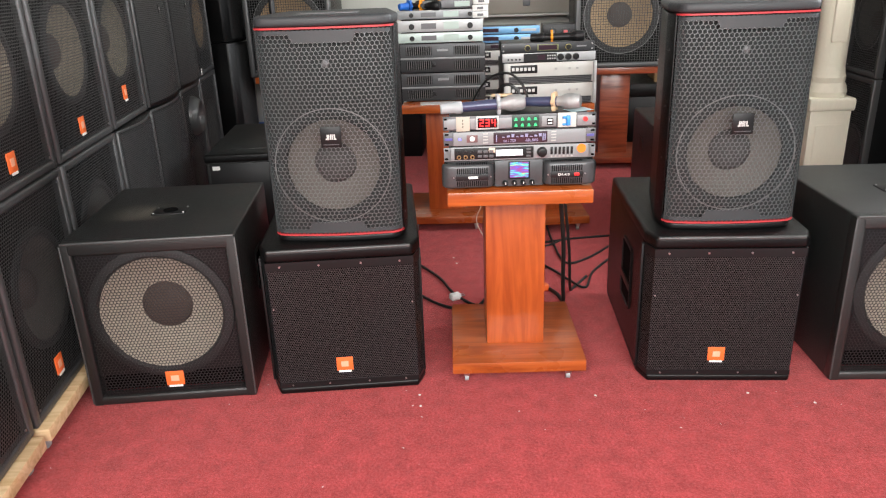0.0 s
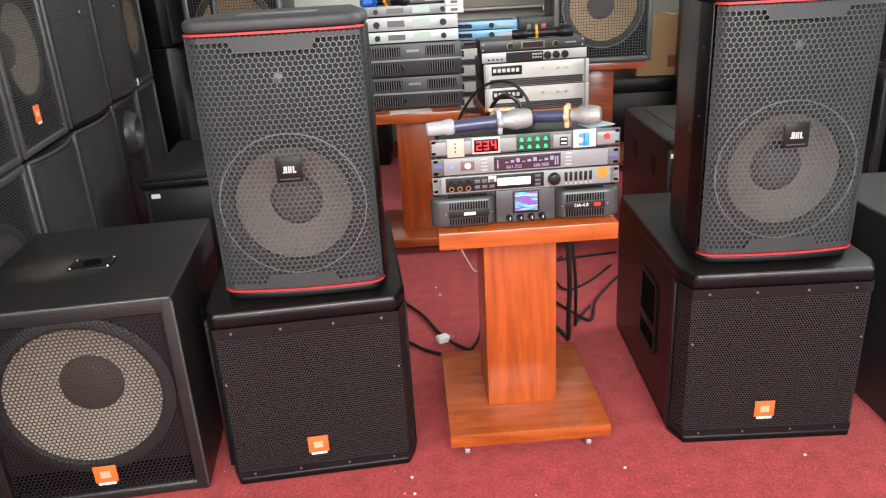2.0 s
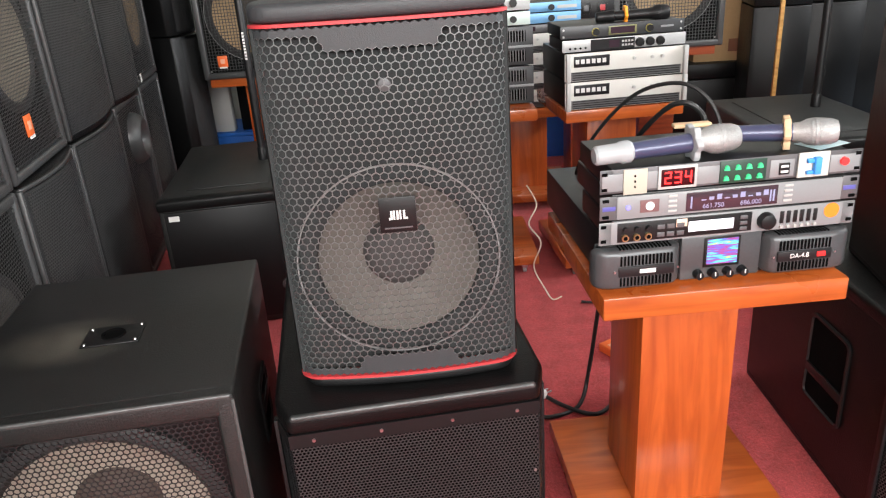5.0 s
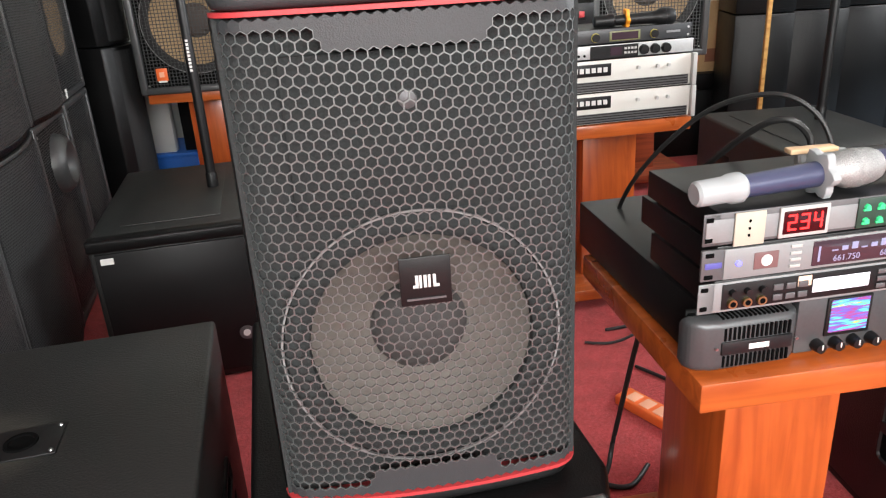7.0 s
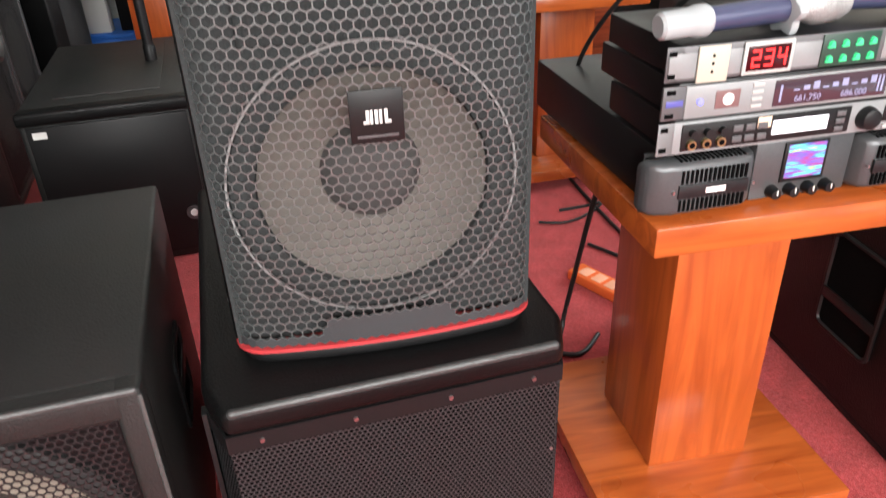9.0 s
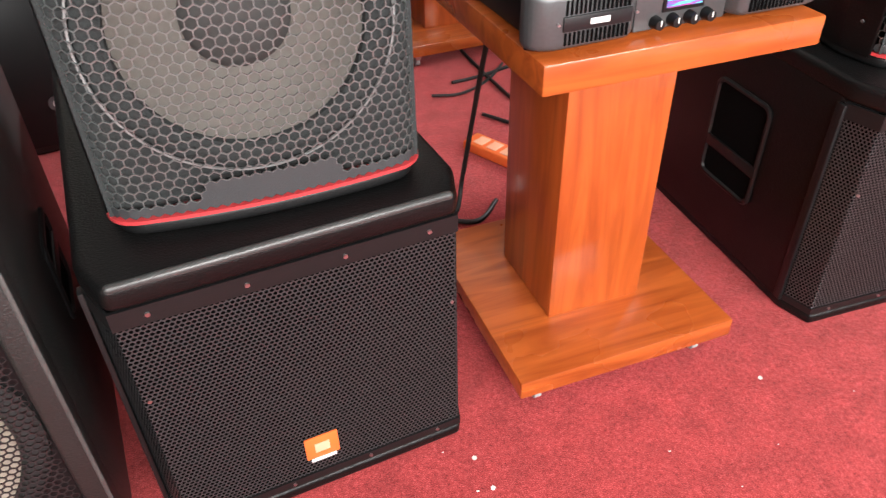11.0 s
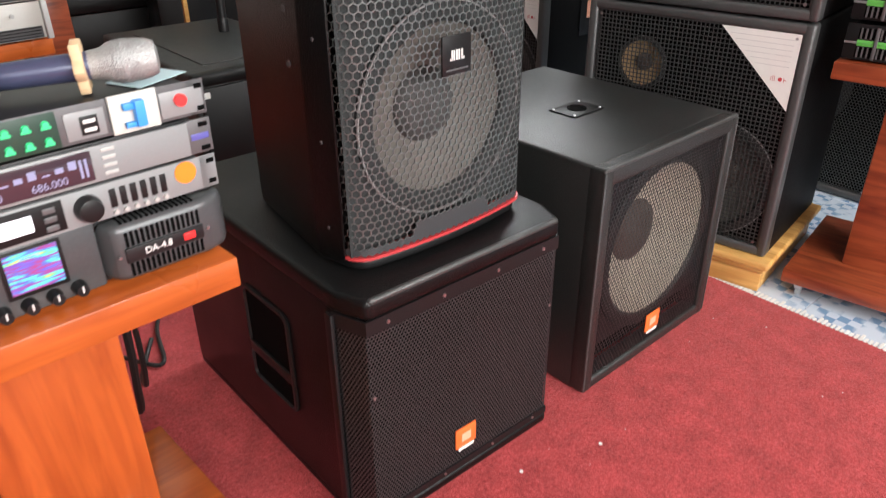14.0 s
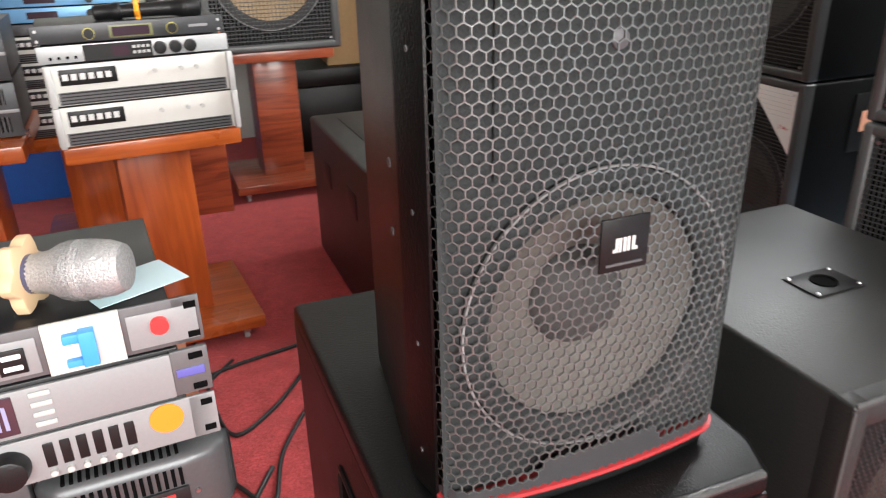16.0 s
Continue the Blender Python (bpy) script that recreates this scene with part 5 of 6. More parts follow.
LOW = [(1.36, 1.995, 0.10, "box"), (2.01, 2.57, 0.10, "box"), (2.58, 3.17, 0.10, "box"), (3.185, 3.695, 0.0, "curve"), (3.71, 4.33, 0.0, "curve"), (4.345, 4.87, 0.0, "horn"), (4.885, 5.40, 0.0, "box")]
UP = [(1.945, 2.56, 0.0, "badge"), (2.575, 3.17, -0.03, "badge"), (3.185, 3.685, -0.04, "badge"), (3.70, 4.325, 0.0, "curve"), (4.34, 4.86, 0.0, "curve"), (4.875, 5.40, 0.0, "cone")]
for y0, y1, z, s in LOW:
    w, h, m = y1 - y0, SEAM - 0.004 - z, on_stack((y0 + y1) / 2, z)
    if s == "curve":
        cabinet(m, w, h, 0.5, "black array loudspeaker with a curved perforated front, in a stack", "stacked array loudspeakers", curved=0.035, pitch=0.0105)
    elif s == "horn":
        t = cabinet(m, w, h, 0.5, "black cabinet with a large round horn in its front", "stacked cabinets", "hex", [(0, 0.3, 0.15, CONE_DARK, False)], pitch=0.0118)
        part("horn", lathe(B(), [(0.12, 0.0), (0.116, 0.02), (0.10, 0.042), (0.085, 0.05), (0.07, 0.044), (0.04, 0.0), (0.002, -0.005)], (0, 0.006, h - 0.19), seg=36), FRAME, t, "grey bulging horn")
    else:
        near = y0 == 2.01
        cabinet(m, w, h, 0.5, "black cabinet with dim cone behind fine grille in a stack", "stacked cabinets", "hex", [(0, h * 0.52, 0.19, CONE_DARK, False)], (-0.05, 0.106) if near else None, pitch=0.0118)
for y0, y1, bx, s in UP:
    w, h, m = y1 - y0, 0.84, on_stack((y0 + y1) / 2, SEAM)
    if s == "curve":
        t = cabinet(m, w, h, 0.5, "black array loudspeaker with a curved perforated front, in a stack", "stacked array loudspeakers", curved=0.035, pitch=0.0105)
        badge(t, 0.0, -0.039, h - 0.38, 0.03, 0.04, PLASTIC)
    elif s == "cone":
        cabinet(m, w, h, 0.5, "black cabinet with tan cone behind a mesh grille", "stacked cabinets", "hex", [(0, 0.33, 0.18, CONE_TAN, False)], pitch=0.0118)
    else:
        cabinet(m, w, h, 0.5, "black cabinet with grey cone and orange plate, top of a stack", "stacked cabinets", "hex", [(0, 0.36, 0.185, CONE_WARM, False)], (bx, 0.09 if y0 < 3 else 0.13), pitch=0.0118)
tagged(part("price_tag", box(B(), -0.012, 0.012, -0.003, 0.0, -0.02, 0.02), PAPER), "small white price tag on a cabinet", "tag").matrix_world = on_stack(4.95, 0.83) @ pose(0, -0.003, 0)
for y0, y1 in ((1.36, 1.98), (2.01, 2.56), (2.59, 3.16)):
    d = thing("dolly", on_stack((y0 + y1) / 2, 0), "raw pine dolly with casters under a cabinet", "dolly", "pine dollies")
    w = (y1 - y0) / 2
    for yy in (-0.03, 0.36):
        part("board", box(B(), -w, w, yy, yy + 0.09, 0.055, 0.0995, 0.003), PINE, d, "raw pine board")
    for x in (-w + 0.05, w - 0.05):
        part("cross_board", box(B(), x - 0.04, x + 0.04, 0.06, 0.36, 0.057, 0.098, 0.003), PINE, d)
        for yy in (0.01, 0.41):
            caster(d, x, yy, 0.055)

# column loudspeakers past the stack
for k, (z, h) in enumerate(((0.0, 0.965), (0.97, 0.75))):
    cabinet(pose(-1.63 - 0.02 * k, 5.60 + 0.02 * k, z, 0, 0, 80), 0.34, h, 0.36, "black column loudspeaker with curved front", "column loudspeakers", curved=0.05)

# long black subwoofers behind, with poles


def plain_sub(m, w, h, d, label, tag_x):
    t = thing("subwoofer", m, label, "subwoofer", "plain subwoofers behind")
    a = w / 2
    part("body", box(B(), -a, a, 0.012, d, 0, h, 0.014, 3), COAT_WORN, t)
    part("front_grille", box(B(), -a + 0.02, a - 0.02, 0.0, 0.02, 0.03, h - 0.045, 0.004), PLASTIC, t)
    part("top_lip", box(B(), -a - 0.002, a + 0.002, -0.004, 0.05, h - 0.04, h + 0.002, 0.01, 3), COAT, t)
    part("top_tray", box(B(), -a + 0.09, a - 0.09, 0.12, d - 0.1, h, h + 0.004, 0.002), COAT_WORN, t)
    p = part("price_tag", box(B(), tag_x - 0.019, tag_x + 0.019, -0.002, 0.001, h - 0.078, h - 0.058), PAPER, t, "small white label")
    part("round_badge", cyl(B(), 0.024, (a - 0.06, -0.001, 0.16), 0.004, "y", 24), GREY_PANEL, t, "round grey badge")
    part("round_mark", cyl(B(), 0.012, (a - 0.06, -0.0035, 0.16), 0.002, "y", 20), WHITE, t)
    for sx in (-1, 1):
        for yy in (0.2, 0.55):
            part("handle", box(B(), sx * a - 0.003, sx * a + 0.003, yy, yy + 0.13, h * 0.62, h * 0.78, 0.0025), PLASTIC, t, "black cup handle")
    return t


plain_sub(pose(-1.035, 3.82, 0, 0, 0, 8), 0.49, 0.54, 0.86, "dusty black subwoofer with a small white label", -0.19)
plain_sub(pose(1.355, 3.91, 0, 0, 0, 0), 0.54, 0.568, 0.86, "dusty black subwoofer with small white label and side handles", -0.24)


def speaker_pole(x, y, z, marks):
    t = thing("speaker_pole", pose(x, y, z, 0, 0, 0), "black steel speaker pole standing on a subwoofer", "pole", "speaker poles")
    part("tube", lathe(B(), [(0.0175, 0.0), (0.0175, 0.5), (0.0165, 0.51), (0.0165, 1.2)], (0, 0, 0), "z", 20), BLACK_STEEL, t)
    part("collar", lathe(B(), [(0.021, 0.0), (0.021, 0.05), (0.0178, 0.055)], (0, 0, 0), "z", 20), PLASTIC, t)
    if marks:
        bm = B()
        for i in range(9):
            box(bm, -0.0045, 0.0045, -0.0185, -0.0165, 0.42 + i * 0.0125, 0.4285 + i * 0.0125)
        part("lettering_bar", bm, WHITE, t, "white lettering as bars", False)
    return t


speaker_pole(-0.985, 4.31, 0.544, True)
speaker_pole(1.47, 4.47, 0.572, False)

# big speakers on stands at the back


def stage_speaker(m, label, badge_at):
    t = cabinet(m, 0.62, 0.70, 0.45, label, "big rear loudspeakers", "grid", [(0, 0.345, 0.235, CONE_TAN, True)], badge_at, pitch=0.017, wire=0.0032, edge=0.035)
    return t


stand(pose(1.1, 5.44, 0, 0, 0, 0), 0.728, W=0.53, wood=WOOD_RED, flat=WOOD_RED, label="reddish wooden pedestal stand under a large loudspeaker")
stage_speaker(pose(1.09, 5.42, 0.728, 0, 0, 0), "large black loudspeaker with tan cone and wire ring", (-0.27, 0.1))
stand(pose(-1.24, 5.5, 0, 0, 0, 0), 0.716, W=0.53, label="orange-brown wooden pedestal stand under a large loudspeaker")
stage_speaker(pose(-1.22, 5.48, 0.716, 0, 0, 0), "large black loudspeaker with tan cone and orange plate, on a stand", (-0.19, 0.1))
t = thing("blue_crate", pose(-1.52, 6.15, 0), "blue plastic crate behind the speakers", "crate")
part("crate", box(B(), -0.45, 0.5, 0, 0.45, 0, 0.25, 0.01), BLUE_PLASTIC, t)
part("rim", box(B(), -0.46, 0.51, -0.01, 0.46, 0.235, 0.262, 0.006), BLUE_PLASTIC, t)
tagged(part("white_panel", box(B(), -1.74, -1.6, 6.18, 6.26, 0.263, 0.69, 0.006), SILVER_PALE), "white rack unit standing on end on the crate", "rack unit")
tagged(part("black_case", box(B(), -1.55, -1.25, 6.2, 6.45, 0.263, 0.68, 0.008), COAT), "small black case on the crate", "case")
for x in (0.0, 0.54):
    t = thing("blue_crate", pose(x, 5.95, 0), "blue plastic crate behind the stands", "crate", "blue crates behind the stands")
    part("crate", box(B(), -0.26, 0.26, 0, 0.4, 0, 0.5, 0.01), BLUE_PLASTIC, t)
    part("rim", box(B(), -0.27, 0.27, -0.01, 0.41, 0.47, 0.5, 0.006), BLUE_PLASTIC, t)

# dark cabinets, carton and batten in the back corner
t = thing("storage_case", pose(1.64, 6.07, 0), "black storage case at the back wall", "case")
part("body", box(B(), -0.39, 0.39, 0, 0.6, 0, 0.42, 0.012), COAT, t)
part("lid", box(B(), -0.395, 0.395, -0.005, 0.605, 0.422, 0.522, 0.012), COAT, t)
t = thing("carton", pose(1.77, 6.12, 0.523, 0, 0, -4), "brown cardboard carton with a printed mark", "carton")
part("box", box(B(), -0.28, 0.2, 0, 0.4, 0, 0.42, 0.004), CARTON, t)
part("tape", box(B(), -0.05, 0.0, -0.002, 0.402, 0.419, 0.4225), mat("tape_tan", (0.5, 0.36, 0.2), 0.3), t)
part("print", box(B(), -0.06, 0.02, -0.0015, 0.001, 0.06, 0.14), mat("brown_print", (0.2, 0.08, 0.04), 0.7), t, "dark printed mark")
for i in range(5):
    for k in range(2):
        cabinet(pose(1.84 + i * 0.35, 5.68 + 0.05 * i, 0.0 if k == 0 else 0.895, 0, 0, -8), 0.33, 0.89, 0.38, "tall black cabinet in the back row", "back row cabinets", curved=0.02, skin=COAT)
tagged(part("batten", box(B(), 1.68, 1.702, 5.36, 5.38, 0, 2.1, 0.002), PLINTH), "thin raw wooden batten leaning among cabinets", "batten")
tagged(part("rear_cabinet", box(B(), -0.9, -0.35, 5.95, 6.4, 0, 0.9, 0.012), COAT), "black cabinet behind the stands", "cabinet")

# classical pilaster of the shop's own wall
ped = thing("pilaster", pose(2.125, 4.56, 0) @ Matrix.Diagonal((0.37, 0.37, 1.0, 1)), "cream painted pilaster with moulded base on a panelled plinth", "pilaster", kind="structure")
part("plinth", box(B(), -0.3, 0.3, -0.3, 0.3, 0, 0.58, 0.004), CREAM, ped)
part("plinth_panel", box(B(), -0.2, 0.2, -0.312, -0.298, 0.1, 0.5, 0.006), CREAM, ped)
part("plinth_cap", box(B(), -0.34, 0.34, -0.34, 0.34, 0.58, 0.65, 0.02, 4), CREAM, ped)
part("column_base", lathe(B(), [(0.29, 0.65), (0.3, 0.68), (0.28, 0.71), (0.25, 0.73), (0.26, 0.76), (0.24, 0.78), (0.225, 0.82)], (0, 0, 0), "z", 40), CREAM, ped)
part("shaft", lathe(B(), [(0.225, 0.82), (0.22, 1.6), (0.2, ZC - 0.01)], (0, 0, 0), "z", 40), CREAM, ped)
part("shaft_panel", box(B(), -0.12, 0.12, -0.235, -0.18, 0.95, 2.4, 0.02, 3), CREAM, ped)

# stacks along the east side

def sign_triangle(m):
    t = thing("paper_notice", m, "white triangular paper notice with faint print and red mark", "notice", "triangular notices")
    bm = B()
    vs = [bm.verts.new(p) for p in ((-0.27, 0, 0.0), (0, 0, 0.0), (0, 0, -0.26))]
    f = bm.faces.new(vs)
    r = bmesh.ops.extrude_face_region(bm, geom=[f])
    for v in r["geom"]:
        if isinstance(v, bmesh.types.BMVert):
            v.co.y += 0.0012
    bmesh.ops.recalc_face_normals(bm, faces=bm.faces)
    part("sheet", bm, PAPER, t, "", False)
    bm = B()
    for i in range(6):
        z = -0.02 - i * 0.018
        box(bm, -0.235 + i * 0.02, -0.02, -0.0006, 0, z - 0.0015, z)
    part("print_bar", bm, mat("faint_print", (0.5, 0.5, 0.5), 0.7), t, "", False)
    bm = B()
    for k in range(3):
        box(bm, -0.073 + k * 0.006, -0.0715 + k * 0.006, -0.0006, 0, -0.163, -0.148 + 0.002 * k)
    cyl(bm, 0.007, (-0.042, -0.0003, -0.155), 0.0006, "y", 12)
    box(bm, -0.03, -0.0285, -0.0006, 0, -0.164, -0.149)
    box(bm, -0.0285, -0.021, -0.0006, 0, -0.157, -0.155)
    part("red_mark", bm, RED, t, "", False)
    return t


def east_stack(m, w, z_low, h_low, h_up, badge_up=True, notice=True):
    k = w / 0.755
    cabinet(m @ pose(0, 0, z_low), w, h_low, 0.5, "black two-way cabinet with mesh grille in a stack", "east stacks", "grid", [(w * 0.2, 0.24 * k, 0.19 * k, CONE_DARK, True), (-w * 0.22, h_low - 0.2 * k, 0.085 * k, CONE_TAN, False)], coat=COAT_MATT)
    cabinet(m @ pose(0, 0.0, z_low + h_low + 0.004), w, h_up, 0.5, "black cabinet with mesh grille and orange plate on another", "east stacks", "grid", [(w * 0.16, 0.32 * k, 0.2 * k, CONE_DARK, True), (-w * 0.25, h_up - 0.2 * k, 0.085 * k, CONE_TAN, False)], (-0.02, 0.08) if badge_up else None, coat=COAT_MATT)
    if notice:
        sign_triangle(m @ pose(w / 2 - 0.03, 0.003, z_low + h_low - 0.03) @ Matrix.Scale(0.8, 4))


E1 = pose(2.113, 2.775, 0, 0, 0, -80.5)
east_stack(E1, 0.665, 0.112, 0.692, 0.66)
t = thing("plinth", E1, "yellow varnished wooden plinth with a moulded top under the stack", "plinth")
part("plinth_board", box(B(), -0.338, 0.338, -0.01, 0.5, 0.0, 0.068, 0.004), PLINTH, t)
part("plinth_moulding", box(B(), -0.348, 0.348, -0.022, 0.51, 0.068, 0.086, 0.007, 3), PLINTH, t)
part("plinth_top", box(B(), -0.36, 0.36, -0.034, 0.52, 0.086, 0.1105, 0.008, 3), PLINTH, t)
E2 = pose(2.45, 4.02, 0.0, 0, 0, -90)
east_stack(E2, 0.76, 0.10, 0.66, 0.70)
t = thing("plinth", E2, "yellow varnished wooden plinth under the stack", "plinth")
part("plinth_board", box(B(), -0.38, 0.37, -0.045, 0.55, 0.0, 0.0985, 0.004), PLINTH, t)
p = thing("side_plate", pose(2.75, 3.6375, 0.61), "framed plate with a pale mark on a cabinet's side", "plate")
fr = B()
box(fr, -0.075, 0.075, -0.004, 0.0, -0.1, 0.1, 0.0015)
part("plate", fr, PLASTIC, p)
part("mark", box(B(), -0.035, 0.035, -0.0052, -0.004, -0.03, 0.04), BADGE_PALE, p)
E3 = pose(2.34, 4.66, 0.0, 0, 0, -90)
for k, (z, h) in enumerate(((0.0, 0.745), (0.749, 0.74))):
    cabinet(E3 @ pose(0, 0, z), 0.40, h, 0.5, "black cabinet with mesh grille and dim cone in a stack", "east stacks", "grid", [(0, 0.3, 0.15, CONE_DARK, True)], coat=COAT_MATT)

# stand at the tile edge with a dark cabinet on it
E4 = pose(2.236, 2.162, 0, 0, 0, -80)
stand(E4, 0.716, W=0.474, D=0.48, wood=WOOD_RED, flat=WOOD_RED, label="reddish wooden pedestal stand with casters on the tiles")
GREEN_STRIP = mat("green_strip", (0.16, 0.62, 0.12), 0.4)
for k in range(3):
    t = rack_unit(E4 @ pose(0.0, 0.03, 0.717 + k * 0.1), 0.46, 0.094, 0.38, BLACK_STEEL, "power_amplifier", "black power amplifier with bright green stripe on a reddish stand", "amplifier", "dark_amp", "green-striped amplifiers")
    part("green_stripe", box(B(), -0.2, 0.2, -0.004, -0.0015, 0.04, 0.055, 0.0008), GREEN_STRIP, t, "bright green stripe")
    for i in range(5):
        part("fin", box(B(), -0.16 + i * 0.08, -0.152 + i * 0.08, -0.008, 0.0, 0.008, 0.088, 0.002), GREY_PANEL, t)

# dark cabinets on the tiles beyond the east stack
for y, w in ((2.86, 0.78), (2.05, 0.78)):
    for z, h in ((0.0, 0.84), (0.844, 0.8)):
        cabinet(pose(3.06, y, z, 0, 0, -90), w, h, 0.5, "black cabinet with fine grille standing in the dark on the tiles", "dark east cabinets", "hex", [(0, h * 0.5, 0.2, CONE_DARK, False)], pitch=0.0118, coat=COAT_MATT)

# ---- cables, power strip and small things on the carpet ----


def cable(pts, r, label, material=None, name="cable"):
    return tagged(part(name, tube(B(), [(x * 0.98, 2.45 + 0.93 * (y - 2.45), z) for x, y, z in pts], r), material or CABLE), label, "cable")


zc = 0.007
cable([(-0.2, 3.72, zc), (-0.06, 3.5, zc), (0.02, 3.3, zc), (0.11, 3.17, zc), (0.2, 3.12, zc), (0.28, 3.2, zc)], 0.0065, "black power cable lying on the carpet")
cable([(-0.2, 3.36, zc), (-0.07, 3.2, zc), (0.0, 3.14, zc), (0.06, 3.12, zc), (0.15, 3.17, zc), (0.19, 3.22, 0.1), (0.2, 3.1, 0.45), (0.2, 2.98, 0.68), (0.22, 2.9, 0.72)], 0.0065, "black cable hanging from the stand to the floor")
cable([(0.52, 4.4, zc), (0.54, 3.97, zc), (0.58, 3.69, zc), (0.7, 3.76, zc), (0.84, 3.95, zc)], 0.006, "black cable looping over the carpet")
cable([(0.42, 3.72, zc), (0.5, 3.6, zc), (0.57, 3.46, zc), (0.64, 3.36, zc), (0.70, 3.56, zc), (0.84, 3.8, zc)], 0.006, "black cable looping over the carpet")
cable([(0.4, 4.0, zc), (0.52, 4.02, zc), (0.66, 4.07, zc), (0.9, 4.12, zc)], 0.006, "black cable running over the carpet")
cable([(0.43, 2.93, 0.7), (0.47, 2.99, 0.6), (0.5, 3.05, 0.35), (0.51, 3.12, 0.14), (0.52, 3.2, zc), (0.5, 3.28, zc), (0.46, 3.36, zc)], 0.009, "thick black cable hanging behind the stand")
cable([(0.45, 2.93, 0.7), (0.49, 3.02, 0.58), (0.53, 3.1, 0.3), (0.55, 3.2, 0.08), (0.58, 3.35, zc), (0.66, 3.5, zc)], 0.0065, "black cable hanging behind the stand")
cable([(0.3, 3.92, zc), (0.4, 3.9, zc), (0.52, 3.97, zc), (0.63, 4.1, zc)], 0.005, "black cable near the rear stand")
PALE_CABLE = mat("pale_cable", (0.62, 0.52, 0.42), 0.5)
cable([(0.12, 4.2, 0.42), (0.15, 4.12, 0.36), (0.11, 4.06, 0.3), (0.15, 4.0, 0.24), (0.12, 4.0, 0.14), (0.16, 3.98, 0.05), (0.19, 3.96, zc), (0.23, 3.98, zc)], 0.003, "thin pale cable hanging beside the rear stand", PALE_CABLE)
cable([(0.1, 2.98, 0.722), (0.1, 2.96, 0.82), (0.13, 2.88, 0.93), (0.19, 2.78, 1.03), (0.26, 2.7, 1.062), (0.31, 2.655, 1.03), (0.335, 2.635, 0.962)], 0.0042, "black cable arching behind the rack")
cable([(0.17, 2.93, 0.725), (0.19, 2.85, 0.88), (0.23, 2.72, 1.0), (0.265, 2.67, 1.028), (0.3, 2.66, 1.0), (0.3, 2.655, 0.963)], 0.0055, "thick black cable arching behind the rack")
t = thing("power_strip", pose(0.37, 3.36, 0, 0, 0, 120), "orange power strip with pale sockets on the carpet", "power strip")
part("case", box(B(), -0.12, 0.12, -0.035, 0.035, 0, 0.032, 0.006, 3), ORANGE, t)
for i in range(4):
    part("socket", box(B(), -0.095 + i * 0.05, -0.06 + i * 0.05, -0.022, 0.022, 0.031, 0.034, 0.001), BADGE_PALE, t)
t = thing("power_plug", pose(0.036, 3.185, 0, 0, 0, 30), "clear white plug lying on the carpet", "plug")
part("plug_body", box(B(), -0.03, 0.02, -0.018, 0.018, 0.0, 0.03, 0.008, 3), PAPER, t)
for yy in (-0.008, 0.008):
    part("pin", cyl(B(), 0.0025, (0.03, yy, 0.015), 0.02, "x", 8), STEEL, t)
lint = B()
rnd = random.Random(5)
for k in range(45):
    x, y, s = rnd.uniform(-1.2, 2.0), rnd.uniform(1.3, 2.5), rnd.uniform(0.0008, 0.0022)
    box(lint, x, x + s * rnd.uniform(1, 3), y, y + s, 0.0, 0.0015)
for x, y in ((-0.05, 2.31), (0.91, 2.9), (0.55, 2.38), (1.07, 2.4), (1.27, 2.34), (-0.06, 2.38), (0.02, 3.62), (0.0, 3.7)):
    cyl(lint, 0.0045, (x, y, 0.001), 0.002, "z", 7)
tagged(part("lint", lint, PAPER), "pale lint and crumbs on the carpet", "lint", kind="stuff")

# ---- tiles beyond the carpet ----


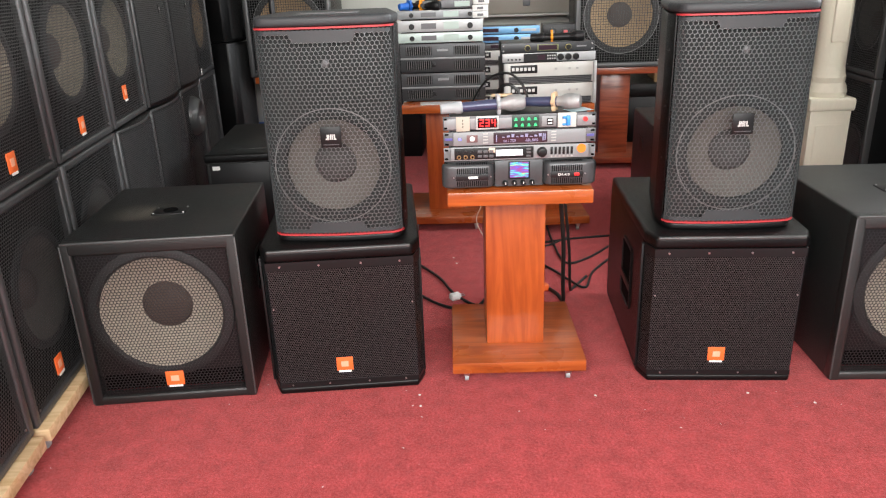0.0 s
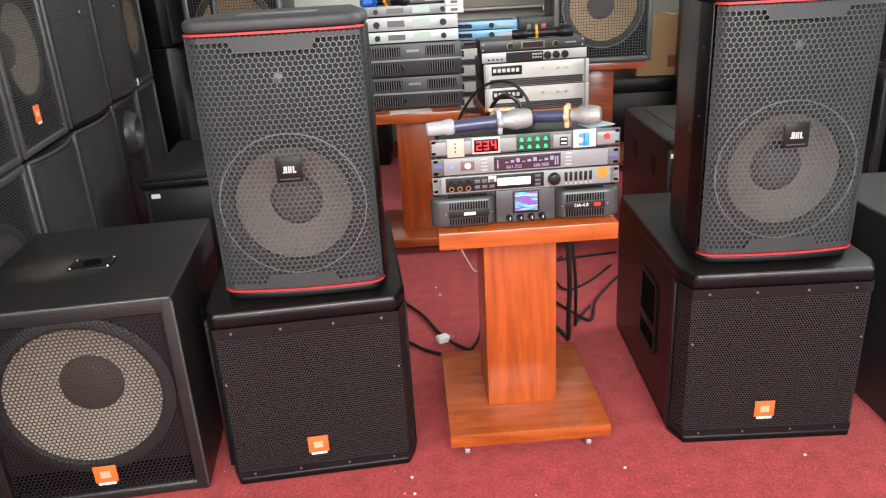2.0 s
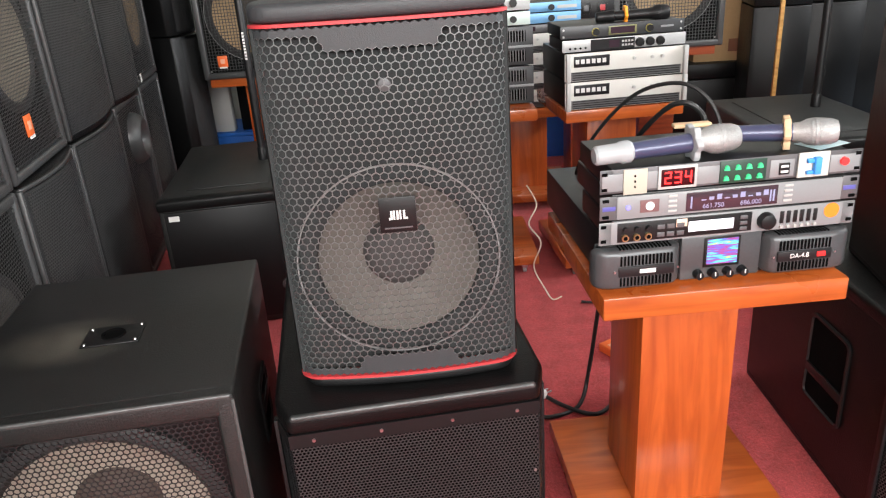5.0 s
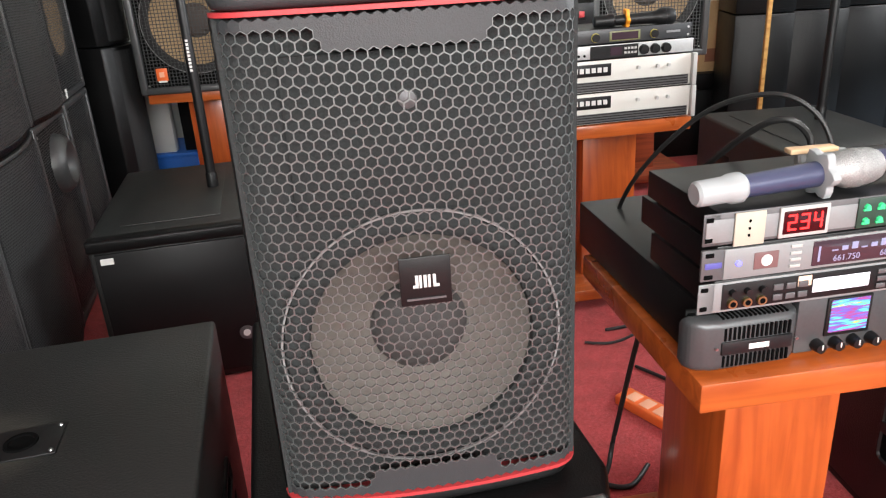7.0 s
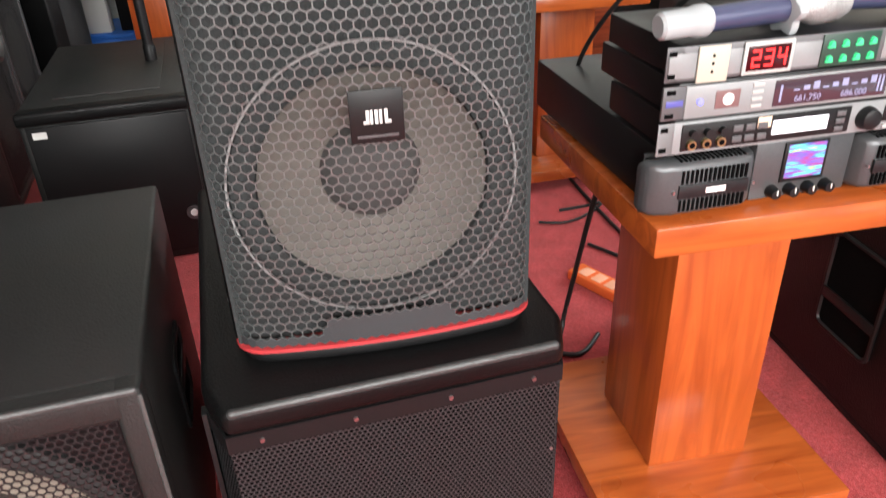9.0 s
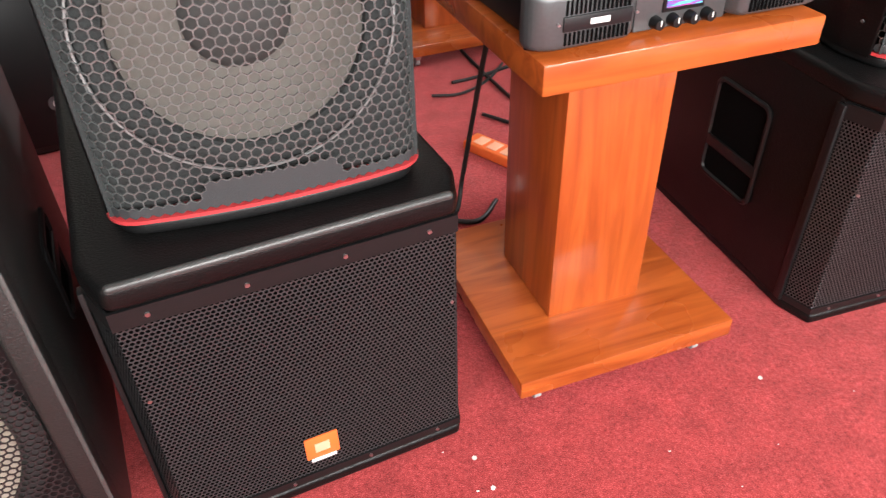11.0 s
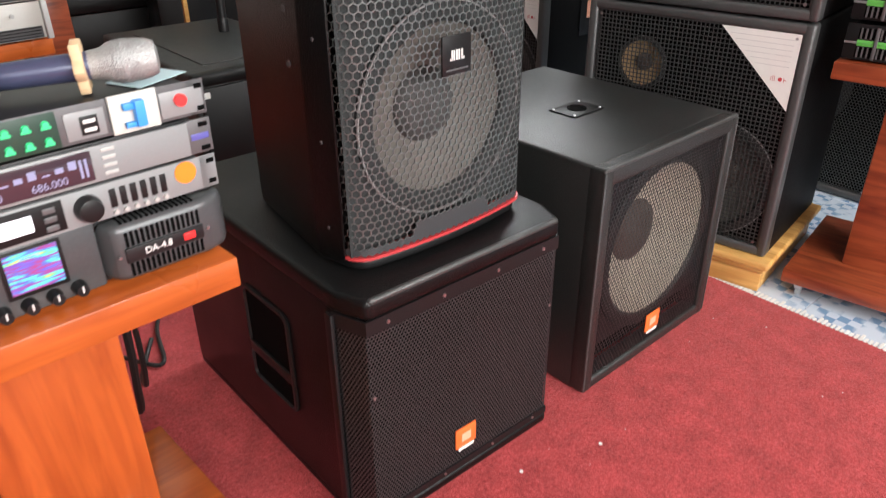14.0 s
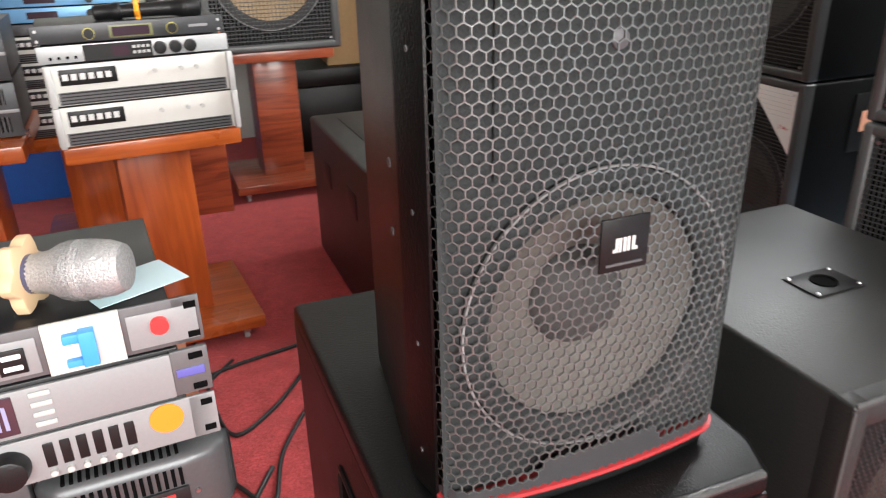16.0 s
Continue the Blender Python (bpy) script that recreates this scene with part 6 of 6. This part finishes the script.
def tile_mat():
    m = bpy.data.materials.new("blue_tile")
    m.use_nodes = True
    nt = m.node_tree
    b = nt.nodes["Principled BSDF"]
    co = nt.nodes.new("ShaderNodeTexCoord")
    ch = nt.nodes.new("ShaderNodeTexChecker")
    ch.inputs["Scale"].default_value = 32
    ch.inputs["Color1"].default_value, ch.inputs["Color2"].default_value = (0.55, 0.64, 0.74, 1), (0.2, 0.33, 0.5, 1)
    ns = nt.nodes.new("ShaderNodeTexNoise")
    ns.inputs["Scale"].default_value = 9
    rp = nt.nodes.new("ShaderNodeMapRange")
    rp.inputs["From Min"].default_value, rp.inputs["From Max"].default_value = 0.45, 0.55
    mx = nt.nodes.new("ShaderNodeMix")
    mx.data_type = "RGBA"
    mx.inputs["A"].default_value = (0.58, 0.67, 0.76, 1)
    nt.links.new(co.outputs["Object"], ch.inputs["Vector"])
    nt.links.new(co.outputs["Object"], ns.inputs["Vector"])
    nt.links.new(ns.outputs["Fac"], rp.inputs["Value"])
    nt.links.new(rp.outputs["Result"], mx.inputs["Factor"])
    nt.links.new(ch.outputs["Color"], mx.inputs["B"])
    nt.links.new(mx.outputs["Result"], b.inputs["Base Color"])
    b.inputs["Roughness"].default_value = 0.22
    return m


TILE = tile_mat()
ft = tagged(part("floor_tiled", box(B(), 2.14, X1, Y0, Y1, -0.06, -0.012), mat("grout", (0.35, 0.36, 0.36), 0.9)), "pale blue patterned tile floor beyond the carpet", "floor", kind="structure")
bm = box(B(), -0.149, 0.149, -0.149, 0.149, -0.008, 0, 0.0012, 1)
first = part("tile", bm, TILE, ft)
first.location = (2.29, Y0 + 0.15, -0.004)
for i in range(6):
    for j in range(32):
        if i or j:
            o = new("tile", first.data)
            o.parent = ft
            o.location = (2.29 + 0.3 * i, Y0 + 0.15 + 0.3 * j, -0.004)
fringe = B()
for k in range(160):
    y = 1.0 + k * 0.013
    box(fringe, 2.135, 2.15 + 0.02 * rnd.random(), y, y + 0.008, -0.003, 0.002)
tagged(part("carpet_fringe", fringe, PAPER), "frayed pale carpet edge", "fringe", kind="stuff")
